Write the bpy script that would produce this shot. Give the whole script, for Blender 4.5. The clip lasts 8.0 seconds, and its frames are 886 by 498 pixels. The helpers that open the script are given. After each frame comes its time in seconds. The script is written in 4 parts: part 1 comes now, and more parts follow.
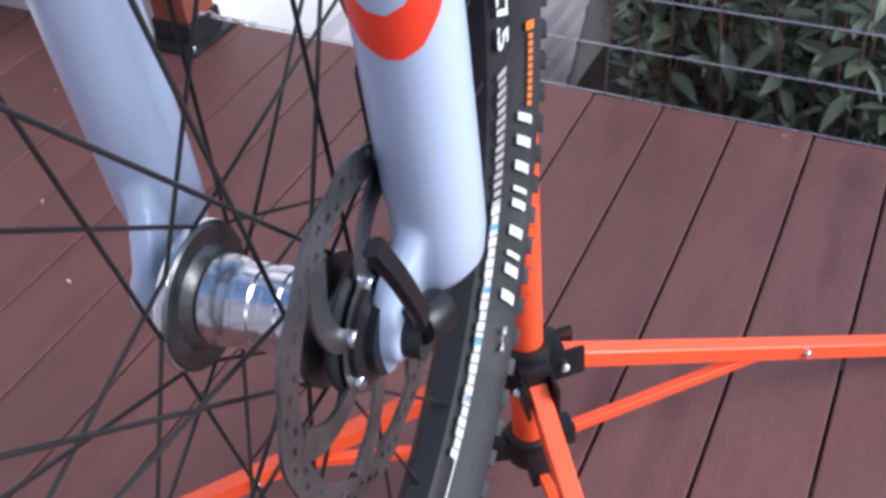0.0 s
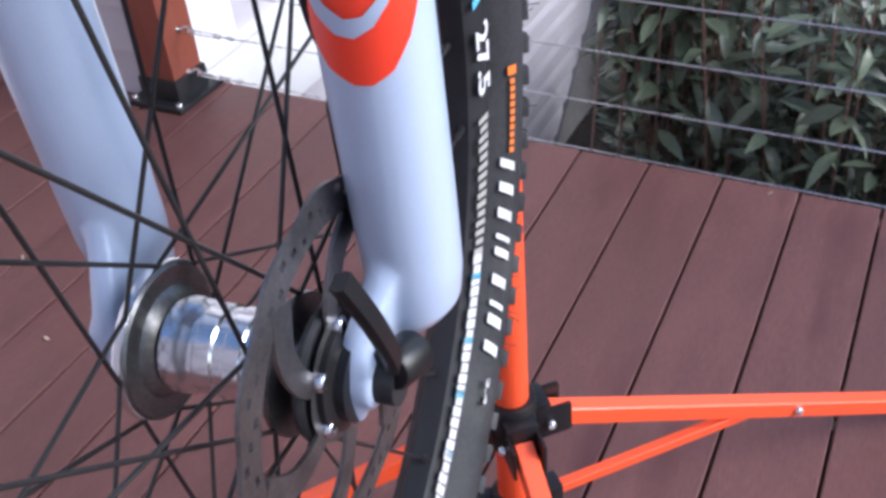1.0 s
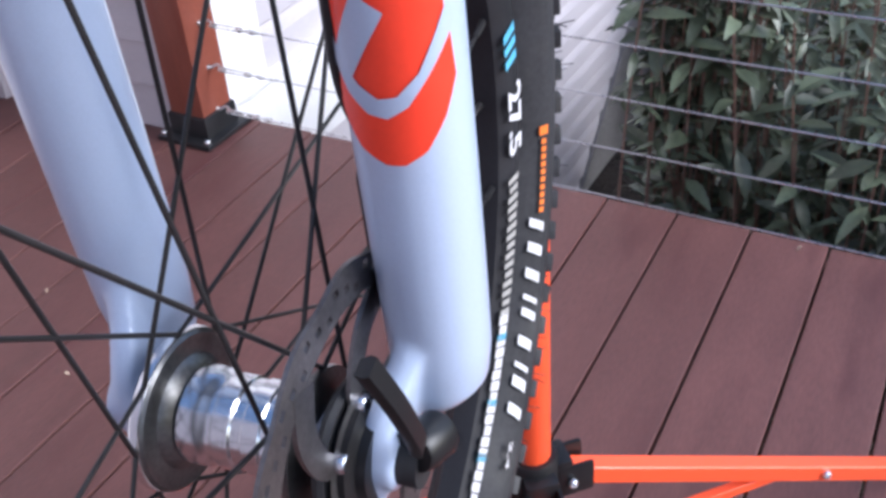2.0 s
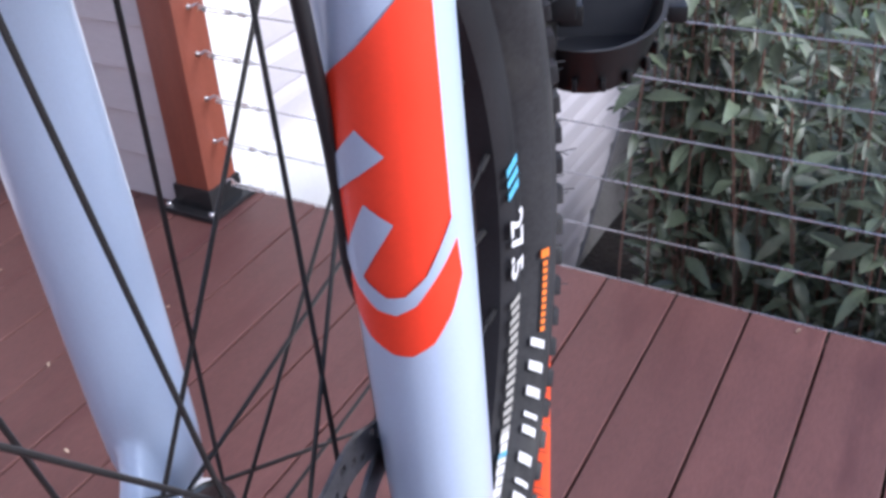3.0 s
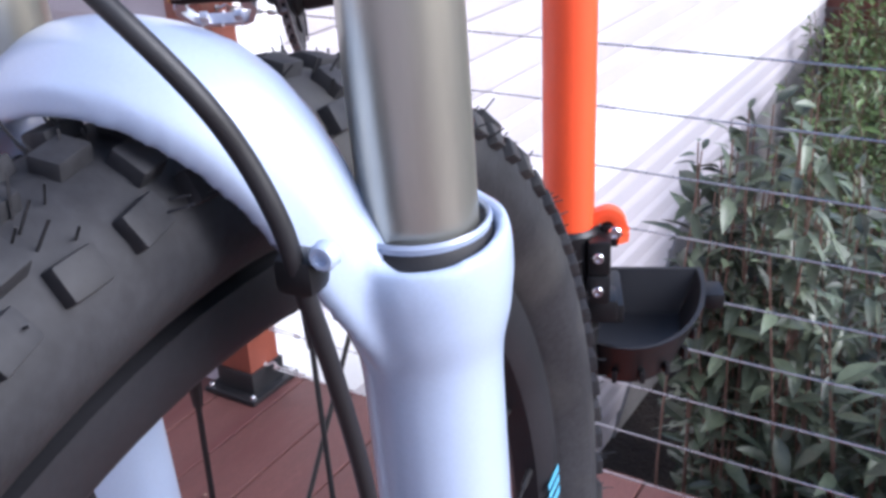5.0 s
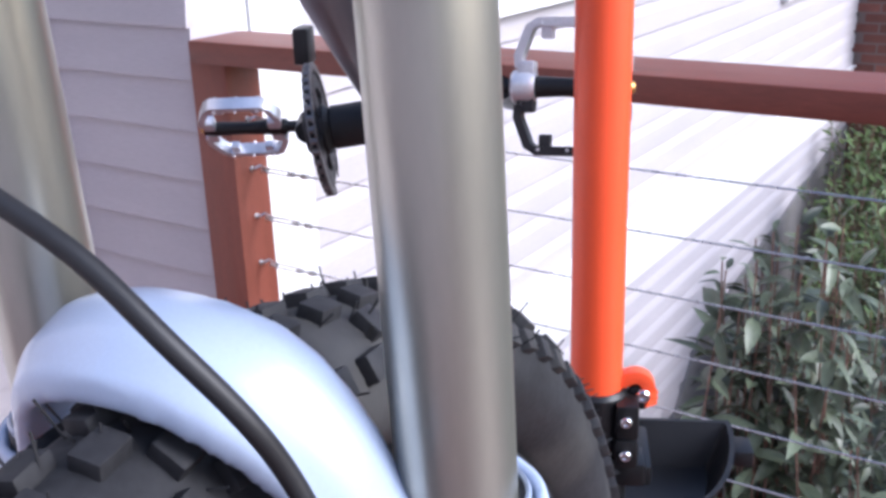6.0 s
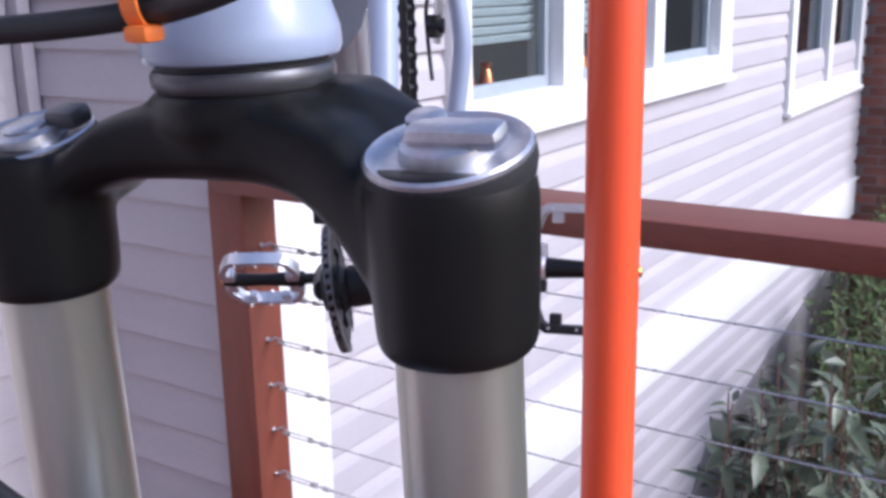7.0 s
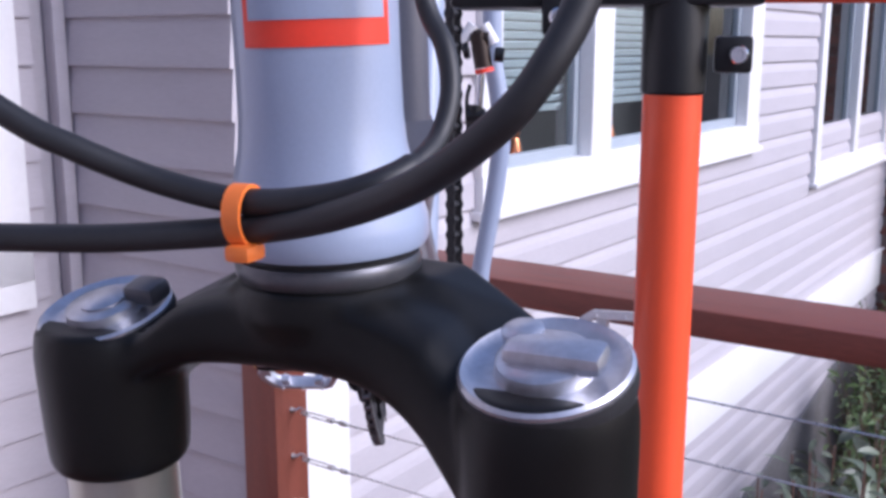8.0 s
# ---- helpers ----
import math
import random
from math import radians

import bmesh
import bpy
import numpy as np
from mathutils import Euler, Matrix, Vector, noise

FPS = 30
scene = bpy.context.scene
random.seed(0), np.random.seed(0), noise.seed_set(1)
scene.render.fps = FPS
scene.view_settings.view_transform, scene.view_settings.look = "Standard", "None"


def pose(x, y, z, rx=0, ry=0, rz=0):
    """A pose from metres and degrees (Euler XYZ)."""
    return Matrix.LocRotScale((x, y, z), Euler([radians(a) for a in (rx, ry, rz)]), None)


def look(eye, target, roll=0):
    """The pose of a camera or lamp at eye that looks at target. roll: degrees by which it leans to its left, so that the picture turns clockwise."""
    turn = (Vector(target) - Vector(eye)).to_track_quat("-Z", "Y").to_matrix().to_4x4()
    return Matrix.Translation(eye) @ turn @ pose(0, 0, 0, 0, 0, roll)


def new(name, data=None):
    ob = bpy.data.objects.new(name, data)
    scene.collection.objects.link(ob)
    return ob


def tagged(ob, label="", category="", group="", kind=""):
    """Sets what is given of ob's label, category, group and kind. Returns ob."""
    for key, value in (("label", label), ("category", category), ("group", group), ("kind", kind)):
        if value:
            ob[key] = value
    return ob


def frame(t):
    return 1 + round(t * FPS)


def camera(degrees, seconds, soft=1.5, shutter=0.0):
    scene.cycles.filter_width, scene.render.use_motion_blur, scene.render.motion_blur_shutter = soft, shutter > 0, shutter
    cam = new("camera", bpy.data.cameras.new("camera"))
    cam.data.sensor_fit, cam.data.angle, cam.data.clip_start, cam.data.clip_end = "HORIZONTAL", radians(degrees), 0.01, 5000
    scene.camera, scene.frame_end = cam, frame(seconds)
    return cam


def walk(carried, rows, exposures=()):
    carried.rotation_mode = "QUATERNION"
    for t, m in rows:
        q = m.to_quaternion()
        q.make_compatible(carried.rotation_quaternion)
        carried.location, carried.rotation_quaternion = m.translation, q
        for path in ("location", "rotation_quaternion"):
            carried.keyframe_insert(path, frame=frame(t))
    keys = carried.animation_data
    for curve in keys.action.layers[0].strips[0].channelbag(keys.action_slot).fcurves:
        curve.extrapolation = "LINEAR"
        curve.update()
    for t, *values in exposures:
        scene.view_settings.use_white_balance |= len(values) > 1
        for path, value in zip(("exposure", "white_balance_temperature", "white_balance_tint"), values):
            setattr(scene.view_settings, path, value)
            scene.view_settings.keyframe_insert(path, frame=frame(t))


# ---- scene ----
PATH = [
    (0.0, 0.0044, 0.0737, 1.0581, 48.613, 4.667, 0.830),
    (0.5, 0.0093, 0.0734, 1.0521, 49.379, 2.918, 0.391),
    (1.0, 0.0084, 0.0822, 1.0388, 52.068, 4.245, 0.381),
    (1.5, 0.0057, 0.0909, 1.0381, 53.210, 4.138, 1.718),
    (3.0, 0.0059, 0.1145, 1.0884, 57.223, 3.190, 2.736),
    (3.5, 0.0019, 0.1156, 1.1168, 58.963, 2.967, 3.407),
    (4.0, 0.0027, 0.1201, 1.1451, 60.908, 3.038, 4.082),
    (4.5, 0.0052, 0.1236, 1.1754, 63.057, 2.961, 4.628),
    (6.0, -0.0031, 0.1547, 1.2428, 70.178, 1.760, 6.930),
    (6.5, -0.0028, 0.1482, 1.2810, 72.945, 1.735, 7.165),
    (7.0, -0.0065, 0.1435, 1.3105, 75.560, 1.140, 7.460),
    (7.5, -0.0165, 0.1487, 1.3325, 77.830, 0.580, 8.235),
    (8.0, -0.0260, 0.1550, 1.3458, 78.636, -0.066, 8.845),
]
EXPOSURE = [(0.0, 0.95, 5450, 11), (3.0, 1.05, 5450, 12), (4.5, 1.09, 5450, 14), (6.0, 1.02, 5450, 14), (6.8, 0.77, 5450, 16), (8.0, 0.54, 5400, 21)]
cam = camera(47.0, 8.0, soft=3.3)
walk(cam, [(t, pose(x, y, z, rx, ry, rz)) for t, x, y, z, rx, ry, rz in PATH], EXPOSURE)

# ---- light: bright overcast sky, brightest beyond the garden side ----
SUN_TO = Vector((0.88, -0.22, 0.62)).normalized()
world = bpy.data.worlds.new("sky")
scene.world = world
world.use_nodes = True
wn = world.node_tree.nodes
sky = wn.new("ShaderNodeTexSky")
sky.sky_type = "NISHITA"
sky.sun_disc = False
sky.sun_elevation = math.asin(SUN_TO.z)
sky.sun_rotation = math.atan2(SUN_TO.x, SUN_TO.y)
sky.dust_density, sky.air_density = 3.0, 1.0
wn["Background"].inputs["Strength"].default_value = 0.130
world.node_tree.links.new(sky.outputs["Color"], wn["Background"].inputs["Color"])
sun_data = bpy.data.lights.new("sun", "SUN")
sun_data.energy, sun_data.angle, sun_data.color = 1.6, radians(32), (1.0, 0.96, 0.92)
sun = new("sun", sun_data)
sun.matrix_world = look(SUN_TO * 30, (0, 0, 0))


# ---- materials ----
def mat(name, color, rough=0.5, metal=0.0, vary=0.15, scale=20.0, fine=160.0, bump=0.1, dirt=None,
        spread=0.0, island=0.0, stretch=(1, 1, 1), coat=0.0, dirt_at=0.62, depth=0.002, gloss=0.5):
    m = bpy.data.materials.new(name)
    m.use_nodes = True
    nt = m.node_tree
    b = nt.nodes["Principled BSDF"]
    tc = nt.nodes.new("ShaderNodeTexCoord")
    mp = nt.nodes.new("ShaderNodeMapping")
    mp.inputs["Scale"].default_value = stretch
    nt.links.new(tc.outputs["Object"], mp.inputs["Vector"])
    big = nt.nodes.new("ShaderNodeTexNoise")
    big.inputs["Scale"].default_value, big.inputs["Detail"].default_value = scale, 5
    small = nt.nodes.new("ShaderNodeTexNoise")
    small.inputs["Scale"].default_value, small.inputs["Detail"].default_value = fine, 3
    info = nt.nodes.new("ShaderNodeObjectInfo")
    off = nt.nodes.new("ShaderNodeVectorMath")
    off.operation = "MULTIPLY_ADD"
    off.inputs[1].default_value = (7.3, 5.1, 3.7)
    nt.links.new(info.outputs["Random"], off.inputs[0])
    nt.links.new(mp.outputs["Vector"], off.inputs[2])
    for n in (big, small):
        nt.links.new(off.outputs["Vector"], n.inputs["Vector"])
    add = nt.nodes.new("ShaderNodeMath")
    add.operation = "ADD"
    nt.links.new(big.outputs["Fac"], add.inputs[0])
    nt.links.new(small.outputs["Fac"], add.inputs[1])
    val = nt.nodes.new("ShaderNodeMapRange")
    val.inputs["From Min"].default_value, val.inputs["From Max"].default_value = 0.6, 1.4
    val.inputs["To Min"].default_value, val.inputs["To Max"].default_value = 1 - vary, 1 + vary
    nt.links.new(add.outputs["Value"], val.inputs["Value"])
    hsv = nt.nodes.new("ShaderNodeHueSaturation")
    hsv.inputs["Color"].default_value = (*color, 1)
    last = val.outputs["Result"]
    for source, amount in ((info.outputs["Random"], spread), (None, island)):
        if not amount:
            continue
        if source is None:
            geo = nt.nodes.new("ShaderNodeNewGeometry")
            source = geo.outputs["Random Per Island"]
        rng = nt.nodes.new("ShaderNodeMapRange")
        rng.inputs["To Min"].default_value, rng.inputs["To Max"].default_value = 1 - amount, 1 + amount
        nt.links.new(source, rng.inputs["Value"])
        mul = nt.nodes.new("ShaderNodeMath")
        mul.operation = "MULTIPLY"
        nt.links.new(last, mul.inputs[0])
        nt.links.new(rng.outputs["Result"], mul.inputs[1])
        last = mul.outputs["Value"]
    nt.links.new(last, hsv.inputs["Value"])
    out = hsv.outputs["Color"]
    if dirt:
        patch = nt.nodes.new("ShaderNodeTexNoise")
        patch.inputs["Scale"].default_value, patch.inputs["Detail"].default_value = scale * 0.6, 8
        nt.links.new(off.outputs["Vector"], patch.inputs["Vector"])
        cut = nt.nodes.new("ShaderNodeMapRange")
        cut.inputs["From Min"].default_value, cut.inputs["From Max"].default_value = dirt_at - 0.08, dirt_at + 0.12
        nt.links.new(patch.outputs["Fac"], cut.inputs["Value"])
        mix = nt.nodes.new("ShaderNodeMix")
        mix.data_type = "RGBA"
        nt.links.new(cut.outputs["Result"], mix.inputs["Factor"])
        nt.links.new(out, mix.inputs["A"])
        mix.inputs["B"].default_value = (*dirt, 1)
        out = mix.outputs["Result"]
    nt.links.new(out, b.inputs["Base Color"])
    rr = nt.nodes.new("ShaderNodeMapRange")
    rr.inputs["To Min"].default_value, rr.inputs["To Max"].default_value = max(0.03, rough - 0.08), min(1, rough + 0.08)
    nt.links.new(big.outputs["Fac"], rr.inputs["Value"])
    nt.links.new(rr.outputs["Result"], b.inputs["Roughness"])
    b.inputs["Metallic"].default_value = metal
    b.inputs["Specular IOR Level"].default_value = gloss
    b.inputs["Coat Weight"].default_value = coat
    b.inputs["Coat Roughness"].default_value = 0.12
    if bump:
        bp = nt.nodes.new("ShaderNodeBump")
        bp.inputs["Strength"].default_value, bp.inputs["Distance"].default_value = bump, depth
        nt.links.new(small.outputs["Fac"], bp.inputs["Height"])
        nt.links.new(bp.outputs["Normal"], b.inputs["Normal"])
    return m


def glass_mat():
    m = bpy.data.materials.new("window_glass")
    m.use_nodes = True
    b = m.node_tree.nodes["Principled BSDF"]
    b.inputs["Base Color"].default_value = (0.9, 0.95, 0.94, 1)
    b.inputs["Roughness"].default_value = 0.02
    b.inputs["Transmission Weight"].default_value = 1.0
    b.inputs["IOR"].default_value = 1.45
    return m


FORK = mat("fork_paint", (0.44, 0.52, 0.68), 0.34, 0.0, 0.05, 12, 900, 0.03, coat=0.5, depth=0.0003)
DARK_FRAME = mat("dark_grey_frame", (0.09, 0.09, 0.11), 0.4, 0, 0.1, 12, 900, 0.03, coat=0.3, depth=0.0003)
FRAME = mat("frame_paint", (0.33, 0.385, 0.51), 0.32, 0.0, 0.05, 12, 900, 0.03, coat=0.4, depth=0.0003)
RED_DECAL = mat("red_decal", (0.90, 0.055, 0.02), 0.42, 0.0, 0.05, 30, 600, 0.02, depth=0.0003)
STANCHION = mat("stanchion_coating", (0.49, 0.48, 0.42), 0.33, 0.85, 0.05, 8, 500, 0.03, stretch=(1, 1, 0.2), depth=0.0002)
CROWN = mat("black_anodised", (0.0058, 0.0054, 0.005), 0.40, 0.0, 0.2, 25, 900, 0.06, depth=0.0004, gloss=0.28)
SHOCK = mat("dark_bronze", (0.045, 0.032, 0.026), 0.35, 0.6, 0.2, 40, 400, 0.04, depth=0.0003)
CUP = mat("dark_anodised_ring", (0.10, 0.10, 0.11), 0.36, 0.6, 0.15, 40, 500, 0.04, depth=0.0003)
SEAL = mat("seal_rubber", (0.015, 0.015, 0.017), 0.6, 0, 0.2, 40, 400, 0.1)
CHROME = mat("polished_alloy", (0.74, 0.75, 0.78), 0.20, 1.0, 0.05, 60, 500, 0.0, depth=0.0001)
CAP_METAL = mat("cap_alloy", (0.56, 0.56, 0.60), 0.36, 0.9, 0.15, 90, 500, 0.08, dirt=(0.40, 0.40, 0.43), depth=0.0002)
ALLOY = mat("brushed_alloy", (0.74, 0.74, 0.78), 0.34, 0.75, 0.12, 60, 500, 0.05, depth=0.0003)
ROTOR = mat("rotor_steel", (0.20, 0.19, 0.19), 0.38, 0.9, 0.25, 60, 500, 0.08, dirt=(0.06, 0.055, 0.05), depth=0.0003)
FLANGE = mat("hub_flange_alloy", (0.15, 0.15, 0.15), 0.34, 0.85, 0.3, 50, 400, 0.1, dirt=(0.05, 0.045, 0.04), depth=0.0004)
TYRE = mat("tyre_rubber", (0.027, 0.027, 0.030), 0.64, 0, 0.4, 22, 260, 0.3, dirt=(0.062, 0.060, 0.058), dirt_at=0.58, depth=0.0008, gloss=0.34)
RIM = mat("rim_black", (0.020, 0.020, 0.023), 0.48, 0.0, 0.25, 30, 400, 0.05, depth=0.0003, gloss=0.3)
WHITE_INK = mat("white_print", (0.66, 0.66, 0.68), 0.55, 0, 0.1, 90, 500, 0.03, dirt=(0.45, 0.44, 0.43), depth=0.0002)
GREY_INK = mat("grey_print", (0.36, 0.35, 0.33), 0.55, 0, 0.12, 90, 500, 0.03, depth=0.0002)
BLUE_INK = mat("light_blue_print", (0.12, 0.42, 0.62), 0.5, 0, 0.1, 90, 500, 0.03, depth=0.0002)
ORANGE_INK = mat("orange_print", (0.80, 0.19, 0.02), 0.5, 0, 0.1, 90, 500, 0.03, depth=0.0002)
SPOKE = mat("black_spoke", (0.02, 0.019, 0.02), 0.42, 0.3, 0.2, 60, 400, 0.02, depth=0.0002)
HOSE = mat("hose_black", (0.016, 0.016, 0.018), 0.5, 0, 0.2, 40, 500, 0.05, depth=0.0003)
ORANGE_CLIP = mat("orange_plastic_clip", (0.95, 0.22, 0.03), 0.45, 0, 0.06, 60, 400, 0.03, depth=0.0003)
STAND = mat("orange_powder_coat", (0.92, 0.10, 0.025), 0.42, 0, 0.05, 15, 700, 0.08, coat=0.15, depth=0.0003)
PLASTIC = mat("black_plastic", (0.009, 0.009, 0.010), 0.38, 0, 0.2, 40, 600, 0.1, depth=0.0004, gloss=0.4)
DECK = mat("stained_deck_timber", (0.127, 0.053, 0.046), 0.55, 0, 0.22, 5, 60, 0.25, dirt=(0.095, 0.034, 0.032), spread=0.14,
           stretch=(5, 1, 5), dirt_at=0.63, depth=0.002)
RAIL = mat("stained_rail_timber", (0.200, 0.055, 0.035), 0.5, 0, 0.2, 6, 70, 0.2, dirt=(0.12, 0.035, 0.025), stretch=(1, 8, 8), depth=0.0015)
POST = mat("stained_post_timber", (0.215, 0.060, 0.037), 0.5, 0, 0.2, 6, 70, 0.2, dirt=(0.20, 0.045, 0.025), stretch=(8, 8, 1), depth=0.0015)
SIDING = mat("painted_lap_siding", (0.495, 0.463, 0.488), 0.6, 0, 0.07, 3, 45, 0.2, spread=0.035, stretch=(1, 6, 6), depth=0.001)
TRIM = mat("white_painted_trim", (0.80, 0.79, 0.79), 0.5, 0, 0.04, 4, 60, 0.1, depth=0.001)
STEEL = mat("stainless_cable", (0.62, 0.62, 0.63), 0.28, 1.0, 0.1, 60, 700, 0.1, depth=0.0003)
BRASS = mat("brass", (0.55, 0.30, 0.10), 0.35, 0.9, 0.1, 60, 400, 0.03, depth=0.0002)
COPPER = mat("copper", (0.60, 0.22, 0.10), 0.3, 0.9, 0.2, 40, 300, 0.05, depth=0.0004)
FOOT_SHADE = mat("wall_foot_shade", (0.21, 0.20, 0.20), 0.85, 0, 0.2, 5, 60, 0.5, dirt=(0.13, 0.12, 0.11), depth=0.003)
BASE_IRON = mat("black_post_base", (0.022, 0.022, 0.024), 0.42, 0.3, 0.25, 40, 300, 0.15, depth=0.0006)
SOIL = mat("dark_mulch", (0.030, 0.022, 0.017), 0.9, 0, 0.5, 6, 45, 0.9, dirt=(0.06, 0.045, 0.033), depth=0.03)
LEAF = mat("shrub_leaf", (0.090, 0.110, 0.068), 0.40, 0, 0.25, 25, 120, 0.08, island=0.6, depth=0.001)
LEAF_FAR = mat("bright_shrub_leaf", (0.085, 0.130, 0.034), 0.45, 0, 0.25, 25, 120, 0.08, island=0.5, depth=0.001)
STEM = mat("reddish_stem", (0.20, 0.115, 0.085), 0.6, 0, 0.3, 30, 200, 0.3)
BRICK = mat("red_brown_brick", (0.20, 0.075, 0.055), 0.8, 0, 0.25, 15, 120, 0.5, spread=0.3, depth=0.003)
MORTAR = mat("mortar", (0.19, 0.14, 0.125), 0.9, 0, 0.15, 20, 150, 0.5)
BLIND = mat("pale_blind", (0.44, 0.50, 0.52), 0.55, 0, 0.06, 12, 100, 0.05)
SASH = mat("grey_sash", (0.34, 0.38, 0.42), 0.45, 0, 0.08, 12, 100, 0.05)
ROOM_SHADE = mat("room_shade", (0.05, 0.048, 0.045), 0.8, 0, 0.2, 3, 40, 0.1)
JOINT = mat("dark_joint", (0.03, 0.028, 0.03), 0.8, 0, 0.2, 10, 60, 0.1)
GLASS = glass_mat()


# ---- mesh helpers ----
class Geo:
    def __init__(self):
        self.v, self.f = [], []

    def add(self, verts, faces, m=None):
        n = len(self.v)
        self.v += [tuple(m @ Vector(p)) if m is not None else tuple(p) for p in verts]
        self.f += [tuple(i + n for i in face) for face in faces]
        return self

    def box(self, centre, size, m=None, bevel=0.0):
        bm = bmesh.new()
        bmesh.ops.create_cube(bm, size=1.0)
        for v in bm.verts:
            v.co = Vector((v.co.x * size[0], v.co.y * size[1], v.co.z * size[2])) + Vector(centre)
        if bevel:
            bmesh.ops.bevel(bm, geom=bm.edges[:], offset=bevel, segments=2, affect="EDGES", profile=0.6)
        bm.verts.index_update()
        self.add([v.co.copy() for v in bm.verts], [[v.index for v in face.verts] for face in bm.faces], m)
        bm.free()
        return self

    def lathe(self, profile, n=32, m=None, caps=True):
        """profile: (radius, height) pairs round the z axis."""
        vs, fs = [], []
        for r, z in profile:
            vs += [(r * math.cos(2 * math.pi * k / n), r * math.sin(2 * math.pi * k / n), z) for k in range(n)]
        for i in range(len(profile) - 1):
            for k in range(n):
                fs.append((i * n + k, i * n + (k + 1) % n, (i + 1) * n + (k + 1) % n, (i + 1) * n + k))
        if caps:
            fs.append(tuple(range(n - 1, -1, -1)))
            fs.append(tuple((len(profile) - 1) * n + k for k in range(n)))
        return self.add(vs, fs, m)

    def ring(self, profile, n=96, m=None):
        """A closed profile of (radius, height) pairs turned round the z axis."""
        vs, fs = [], []
        p = len(profile)
        for k in range(n):
            a = 2 * math.pi * k / n
            vs += [(r * math.cos(a), r * math.sin(a), z) for r, z in profile]
        for k in range(n):
            for i in range(p):
                j, q = (i + 1) % p, (k + 1) % n
                fs.append((k * p + i, q * p + i, q * p + j, k * p + j))
        return self.add(vs, fs, m)

    def sweep(self, points, section, m=None, up=(0, 0, 1), scales=None, caps=True):
        """section: (side, up) pairs carried along the points."""
        pts = [Vector(p) for p in points]
        vs, fs = [], []
        k = len(section)
        for i, p in enumerate(pts):
            d = (pts[min(i + 1, len(pts) - 1)] - pts[max(i - 1, 0)]).normalized()
            side = d.cross(Vector(up))
            side = side.normalized() if side.length > 1e-6 else Vector((1, 0, 0))
            u = side.cross(d).normalized()
            s = scales[i] if scales else 1.0
            vs += [p + side * a * s + u * b * s for a, b in section]
        for i in range(len(pts) - 1):
            for j in range(k):
                fs.append((i * k + j, i * k + (j + 1) % k, (i + 1) * k + (j + 1) % k, (i + 1) * k + j))
        if caps:
            fs.append(tuple(range(k - 1, -1, -1)))
            fs.append(tuple((len(pts) - 1) * k + j for j in range(k)))
        return self.add(vs, fs, m)

    def tube(self, points, r, n=12, m=None, scales=None, up=(0, 0, 1)):
        return self.sweep(points, [(r * math.cos(2 * math.pi * k / n), r * math.sin(2 * math.pi * k / n)) for k in range(n)], m, up, scales)


def curve(points, n=10):
    """A smooth line through the points."""
    p = [Vector(q) for q in points]
    p = [2 * p[0] - p[1]] + p + [2 * p[-1] - p[-2]]
    out = []
    for i in range(1, len(p) - 2):
        for k in range(n):
            t = k / n
            a, b, c, d = p[i - 1:i + 3]
            out.append(0.5 * (2 * b + (c - a) * t + (2 * a - 5 * b + 4 * c - d) * t * t + (3 * b - a - 3 * c + d) * t ** 3))
    return out + [p[-2]]


def mesh_of(name, geo, material, smooth=True, weld=False):
    me = bpy.data.meshes.new(name)
    me.from_pydata(geo.v, [], geo.f)
    bm = bmesh.new()
    bm.from_mesh(me)
    if weld:
        bmesh.ops.remove_doubles(bm, verts=bm.verts[:], dist=0.00002)
    bmesh.ops.recalc_face_normals(bm, faces=bm.faces[:])
    bm.to_mesh(me)
    bm.free()
    me.materials.append(material)
    if smooth:
        me.shade_smooth()
        me.set_sharp_from_angle(angle=radians(38))
    return me


def part(name, geo, material, parent=None, label="", m=None, smooth=True):
    data = geo if isinstance(geo, bpy.types.Mesh) else mesh_of(name, geo, material, smooth)
    ob = new(name, data)
    ob.parent = parent
    if m is not None:
        ob.matrix_basis = m
    if label:
        ob["label"] = label
    return ob


def blend_shape(ob, voxel, steps):
    """Melt overlapping solids into one casting."""
    mod = ob.modifiers.new("melt", "REMESH")
    mod.mode, mod.voxel_size, mod.use_smooth_shade = "VOXEL", voxel, True
    sm = ob.modifiers.new("soften", "SMOOTH")
    sm.factor, sm.iterations = 0.5, steps


def thing(name, m=None):
    ob = new(name)
    ob.empty_display_size = 0.1
    if m is not None:
        ob.matrix_basis = m
    return ob


def axis_to(p, q):
    """A frame at p whose z axis points to q."""
    p, q = Vector(p), Vector(q)
    return Matrix.Translation(p) @ (q - p).to_track_quat("Z", "Y").to_matrix().to_4x4()


def bolt(name, p, q, r, h, parent, material=None, label=""):
    """A small bolt head at p, pointing away from q."""
    g = Geo().lathe([(r * 0.45, h * 0.55), (r * 0.5, h), (r * 0.8, h), (r, h * 0.7), (r, 0)], 12)
    return part(name, g, material or CHROME, parent, label, axis_to(p, Vector(p) * 2 - Vector(q)))


# ---- frames of reference ----
def frame_of(origin, x, y):
    x = Vector(x).normalized()
    z = x.cross(Vector(y)).normalized()
    y = z.cross(x)
    m = Matrix((x, y, z)).transposed().to_4x4()
    m.translation = origin
    return m


# house: x along the railing, y away over the garden, z up, origin on the deck's edge
HOUSE = frame_of((0.174, 1.686, 0.0), (0.899, -0.438, 0), (0.438, 0.899, 0))
